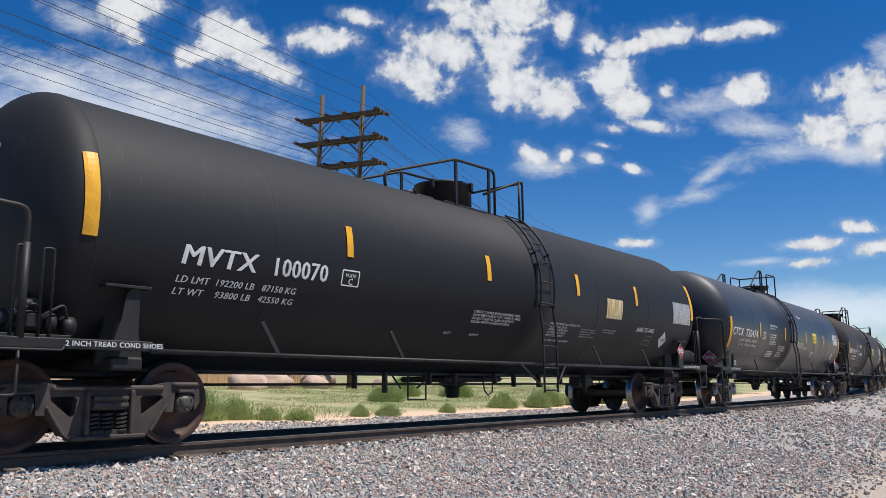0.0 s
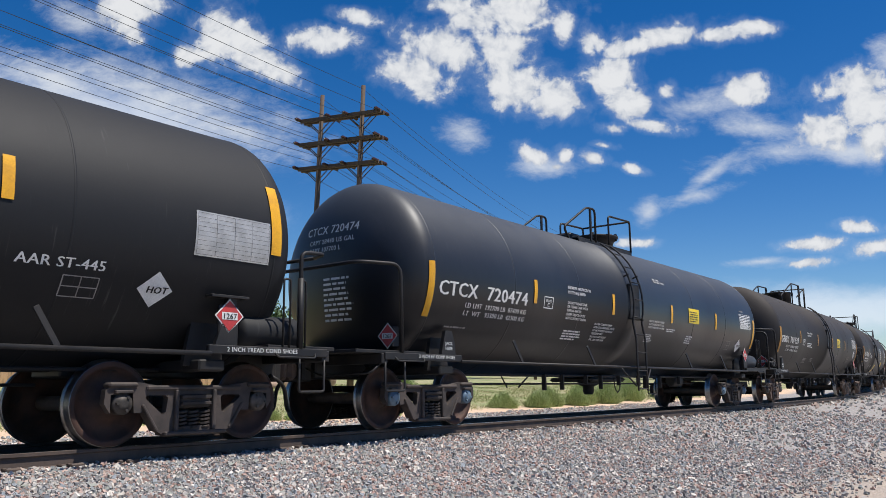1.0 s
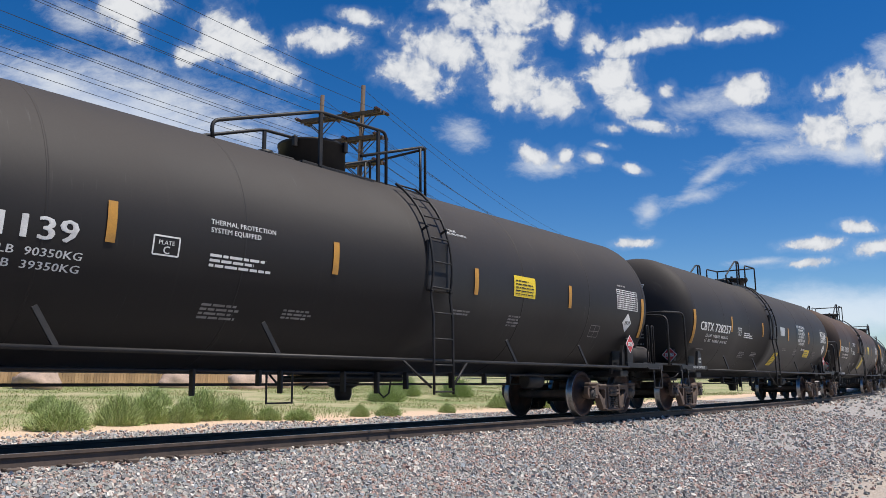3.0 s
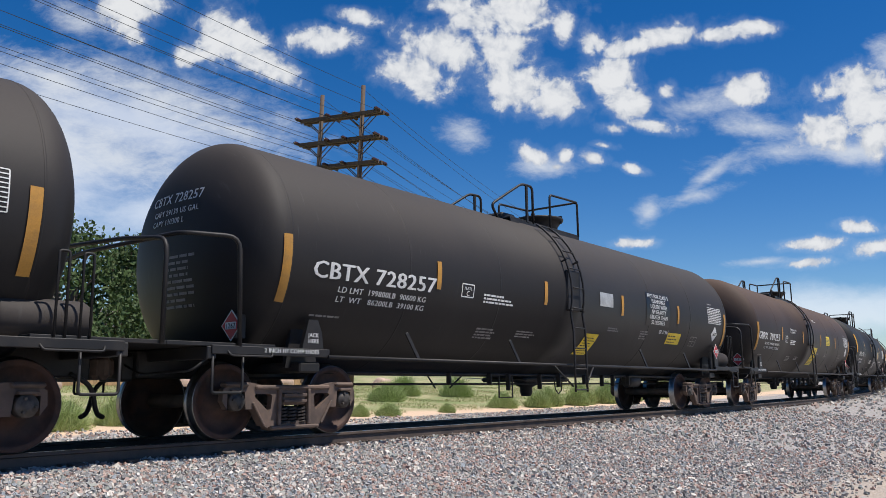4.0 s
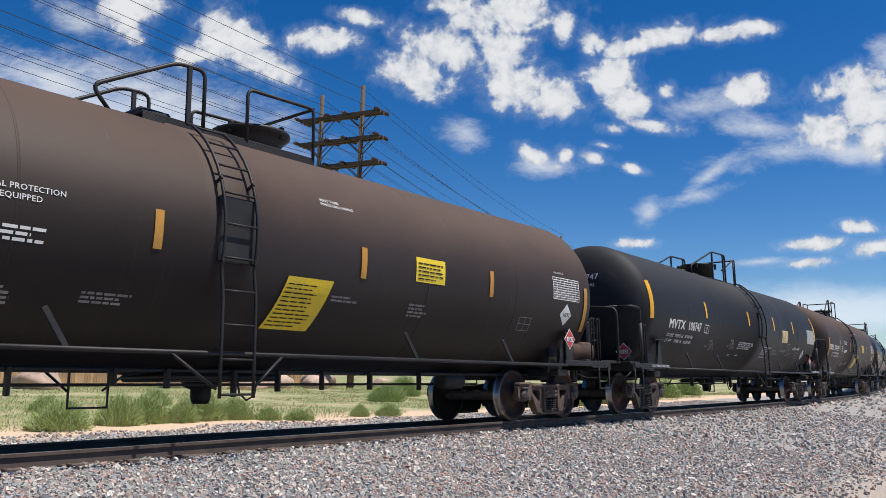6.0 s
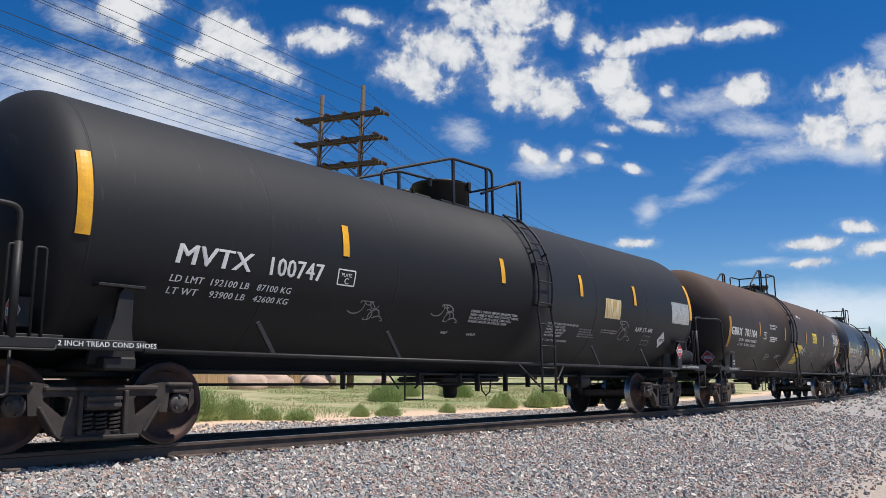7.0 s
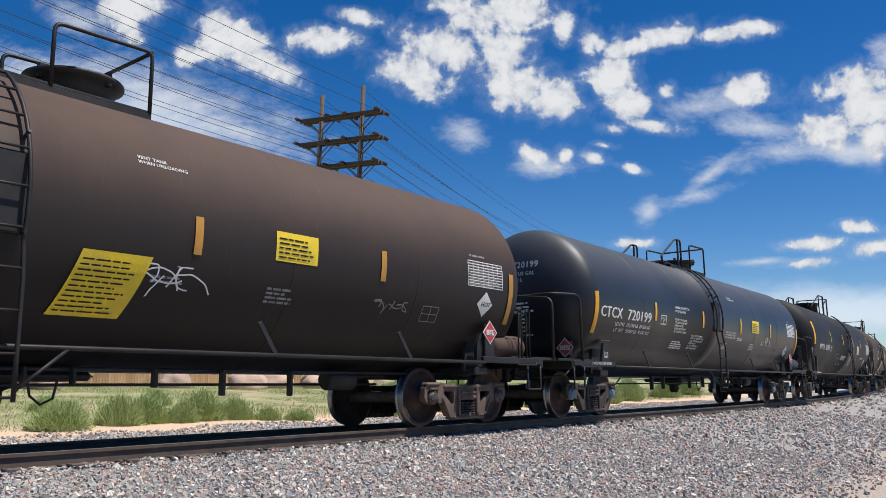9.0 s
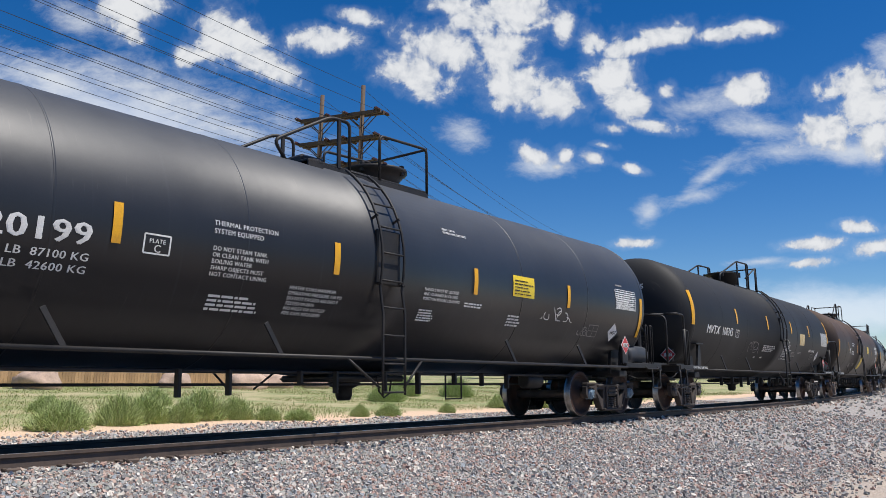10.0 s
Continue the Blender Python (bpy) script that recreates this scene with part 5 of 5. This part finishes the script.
def pole_pair(near, far, tops, arms, label):
    root = tagged(new("power_pole"), label, "utility pole", "power line poles")
    for q, top in ((near, tops[0]), (far, tops[1])):
        part("pole", lathe(bmesh.new(), [(-0.6, 0.19), (4, 0.175), (top, 0.12)], 14, "z", None, (q[0], q[1], 0)), POLE, root)
    mid, d = (Vector((*near, 0)) + Vector((*far, 0))) / 2, (Vector((*near, 0)) - Vector((*far, 0))).normalized()
    side = Vector((-d.y, d.x, 0))
    ends = []
    for z in arms:
        for s in (-0.17, 0.17):
            m = Matrix.Translation(mid + side * s + Vector((0, 0, z))) @ Matrix.Rotation(math.atan2(d.y, d.x), 4, "Z")
            arm = part("crossarm", box(bmesh.new(), (-2.75, -0.07, -0.11), (2.75, 0.07, 0.11), 0.008, m), POLE, root)
            for px in (-1.41, 1.41):
                for e in (-0.9, 0.9):
                    part("brace", tube(bmesh.new(), [m @ Vector((px, 0, -0.85)), m @ Vector((px + e, 0, -0.06))], 0.03, 5), POLE, arm)
        for u in (-2.7, -0.6, 0.6, 2.7):
            for s in (-1, 1):
                q = mid + d * u + side * (s * 0.30) + Vector((0, 0, z + 0.02))
                prof = [(0.0, 0.03), (0.06, 0.11), (0.14, 0.04), (0.20, 0.11), (0.28, 0.04), (0.34, 0.11), (0.42, 0.04), (0.50, 0.03)]
                bm = lathe(bmesh.new(), prof, 10, "x")
                bmesh.ops.transform(bm, verts=bm.verts, matrix=Matrix.Translation(q) @ Matrix.Rotation(math.atan2(side.y * s, side.x * s), 4, "Z"))
                part("insulator", bm, INSULATOR, root)
            ends.append(mid + d * u + Vector((0, 0, z)))
    return root, ends, mid, side


pair, ends, middle, square = pole_pair((31.1, 22.1), (30.56, 24.87), (16.4, 16.2), (14.72, 13.29, 11.85), "weathered wooden double power pole with three crossarms")
far_pole, far_ends, _, _ = pole_pair((77.0, 36.0), (76.3, 38.7), (15.4, 14.8), (13.6, 12.2), "distant wooden double power pole")
wires = []
for k, q in enumerate(ends):
    wires.append((q, q + Vector((-46, -7.0, 0.2))))
    wires.append((q, q + Vector((46, 13.5, -0.8))))
for z, q in ((16.0, (30.56, 24.87)), (16.2, (31.1, 22.1))):
    wires.append((Vector((*q, z)), Vector((q[0] - 46, q[1] - 7.0, z + 0.3))))
    wires.append((Vector((*q, z)), Vector((q[0] + 46, q[1] + 13.5, z - 0.8))))
for a, b in wires:
    line = [a.lerp(b, k / 20) - Vector((0, 0, 4 * 0.7 * (k / 20) * (1 - k / 20))) for k in range(21)]
    tagged(part("overhead_wire", tube(bmesh.new(), line, 0.012, 4), WIRE), "thin black overhead power wire", "wire", "power line wires")


# ---- houses and trees behind ----
def house(x, y, w, d, wall_h, roof_h, turn_deg, label):
    root = tagged(new("house"), label, "house")
    z = -0.55
    part("wall", box(bmesh.new(), (-w / 2, -d / 2, z), (w / 2, d / 2, z + wall_h), 0.02), SIDING, root)
    bm = bmesh.new()
    o = 0.45
    vs = [bm.verts.new(q) for q in ((-w / 2 - o, -d / 2 - o, wall_h - 0.15), (w / 2 + o, -d / 2 - o, wall_h - 0.15), (w / 2 + o, d / 2 + o, wall_h - 0.15), (-w / 2 - o, d / 2 + o, wall_h - 0.15), (-w / 2 - o, 0, wall_h + roof_h), (w / 2 + o, 0, wall_h + roof_h))]
    for f in ((0, 1, 5, 4), (2, 3, 4, 5), (0, 4, 3), (1, 2, 5), (3, 2, 1, 0)):
        bm.faces.new([vs[i] for i in f])
    bmesh.ops.translate(bm, verts=bm.verts, vec=(0, 0, z))
    roof = part("roof", bm, SHINGLE, root, "grey shingle roof")
    for k in range(14):
        t = (k + 0.5) / 14
        yy, zz = -(d / 2 + o) * (1 - t), z + (wall_h - 0.15) * (1 - t) + (wall_h + roof_h) * t
        part("shingle_course", box(bmesh.new(), (-w / 2 - o, yy - 0.02, zz), (w / 2 + o, yy + 0.05, zz + 0.035), 0.0), SHINGLE, roof)
    part("fascia", box(bmesh.new(), (-w / 2 - o, -d / 2 - o - 0.05, z + wall_h - 0.32), (w / 2 + o, -d / 2 - o - 0.004, z + wall_h - 0.12), 0.01), TRIM, root)
    for wx in (-w / 4, w / 4):
        win = part("window", box(bmesh.new(), (wx - 0.6, -d / 2 - 0.05, z + 1.0), (wx + 0.6, -d / 2 + 0.02, z + 2.2), 0.01), TRIM, root)
        part("pane", box(bmesh.new(), (wx - 0.5, -d / 2 - 0.065, z + 1.1), (wx + 0.5, -d / 2 - 0.052, z + 2.1), 0.0), PANE, win)
    win = part("window", box(bmesh.new(), (-w / 2 - 0.05, -0.45, z + wall_h + 0.2), (-w / 2 + 0.02, 0.45, z + wall_h + 1.2), 0.01), TRIM, root)
    part("pane", box(bmesh.new(), (-w / 2 - 0.065, -0.37, z + wall_h + 0.28), (-w / 2 - 0.052, 0.37, z + wall_h + 1.12), 0.0), PANE, win)
    root.matrix_basis = pose(x, y, 0, 0, 0, turn_deg)
    return root


house(16.2, 38.0, 11.0, 9.0, 2.6, 2.2, -24, "low tan house with a grey shingle roof")
house(25.5, 50.0, 9.0, 7.0, 3.6, 3.4, 64, "gabled house with grey shingles and white trim")
house(38.0, 52.0, 12.0, 8.0, 2.8, 2.2, 5, "low tan house behind the board fence")


def tree_at(x, y, h, w, seed, label):
    rnd = random.Random(seed)
    root = tagged(new("tree"), label, "tree", "trees behind the line")
    bm = lathe(bmesh.new(), [(-0.7, h * 0.035), (h * 0.25, h * 0.024), (h * 0.6, h * 0.012)], 8, "z")
    tips = []
    for k in range(26):
        a, up = rnd.uniform(0, 6.28), rnd.uniform(0.22, 0.95)
        r = w * 0.5 * math.sin(math.pi * min(1, 0.25 + up * 0.72)) * rnd.uniform(0.5, 1.0)
        tip = Vector((math.cos(a) * r, math.sin(a) * r, h * up))
        tube(bm, [(0, 0, h * up * 0.55), tip.lerp(Vector((0, 0, h * up * 0.7)), 0.5), tip], h * 0.006, 5)
        tips.append(tip)
    part("trunk", bm, BARK, root)
    verts, faces = [], []
    for tip in tips:
        for k in range(170):
            q = tip + Vector((rnd.gauss(0, w * 0.085), rnd.gauss(0, w * 0.085), rnd.gauss(0, h * 0.055)))
            m = Euler((rnd.uniform(0, 6.28), rnd.uniform(0, 6.28), 0)).to_matrix()
            s = rnd.uniform(0.09, 0.2)
            n = len(verts)
            verts += [q + m @ Vector(c) * s for c in ((-1, 0, 0), (0, -0.6, 0.1), (1, 0, 0), (0, 0.6, 0.1))]
            faces.append((n, n + 1, n + 2, n + 3))
    me = bpy.data.meshes.new("crown")
    me.from_pydata([tuple(v) for v in verts], [], faces)
    me.materials.append(LEAF)
    crown = new("crown", me)
    crown.parent = root
    root.location = (x, y, -0.5)
    return root


for k, (x, y, h, w) in enumerate([(21.0, 33.0, 8.2, 6.0), (24.5, 34.5, 8.0, 6.0), (24.0, 58.0, 9.5, 8.0), (20.0, 56.0, 9.5, 9.0), (29.5, 36.0, 6.5, 6.5), (26.0, 56.0, 7.0, 7.0), (34.0, 44.0, 6.0, 6.0), (46.0, 46.0, 6.0, 8.0),
                                  (250.0, 45.0, 12.0, 16.0), (275.0, 52.0, 14.0, 18.0), (300.0, 66.0, 13.0, 20.0), (120.0, 60.0, 6.0, 9.0)]):
    tree_at(x, y, h, w, 40 + k, "leafy green tree behind the fence" if k < 8 else "distant green tree near the bend")

# street lamp arm that reaches in from beyond the houses
lamp = tagged(new("street_lamp"), "grey street lamp with a flat head", "street lamp")
part("post", lathe(bmesh.new(), [(-0.6, 0.10), (7.2, 0.06)], 10, "z", None, (9.2, 20.0, 0)), LAMP_GREY, lamp)
part("arm", tube(bmesh.new(), soften([(9.2, 20.0, 7.1), (9.6, 19.8, 7.35), (11.3, 19.1, 7.35)], 0.3), 0.035, 8), LAMP_GREY, lamp)
part("lamp_head", box(bmesh.new(), (11.2, 18.95, 7.27), (11.9, 19.2, 7.38), 0.04), LAMP_GREY, lamp)


# ---- the train rolls by ----
STARTS = [11.52, 29.77, 47.98, 66.29, 84.63, 102.95, 121.25, 139.50, 157.70, 175.9, 194.1, 212.3, 230.5]


def motions():
    for i, (car, axles) in enumerate(zip(cars, wheelsets)):
        rows = []
        for k in range(101):
            t = k / 10
            s = STARTS[i] - SPEED * t
            a, b = on_line(s - spans[i] / 2), on_line(s + spans[i] / 2)
            d = b - a
            rows.append((t, Matrix.Translation((a + b) / 2) @ Matrix.Rotation(math.atan2(d.y, d.x), 4, "Z") @ LEANING))
        walk(car, rows)
        for j, axle in enumerate(axles):
            place = axle.location.copy()
            walk(axle, [(k / FPS, Matrix.Translation(place) @ Matrix.Rotation(-SPEED * k / FPS / WHEEL_R + j, 4, "Y")) for k in range(301)])


motions()
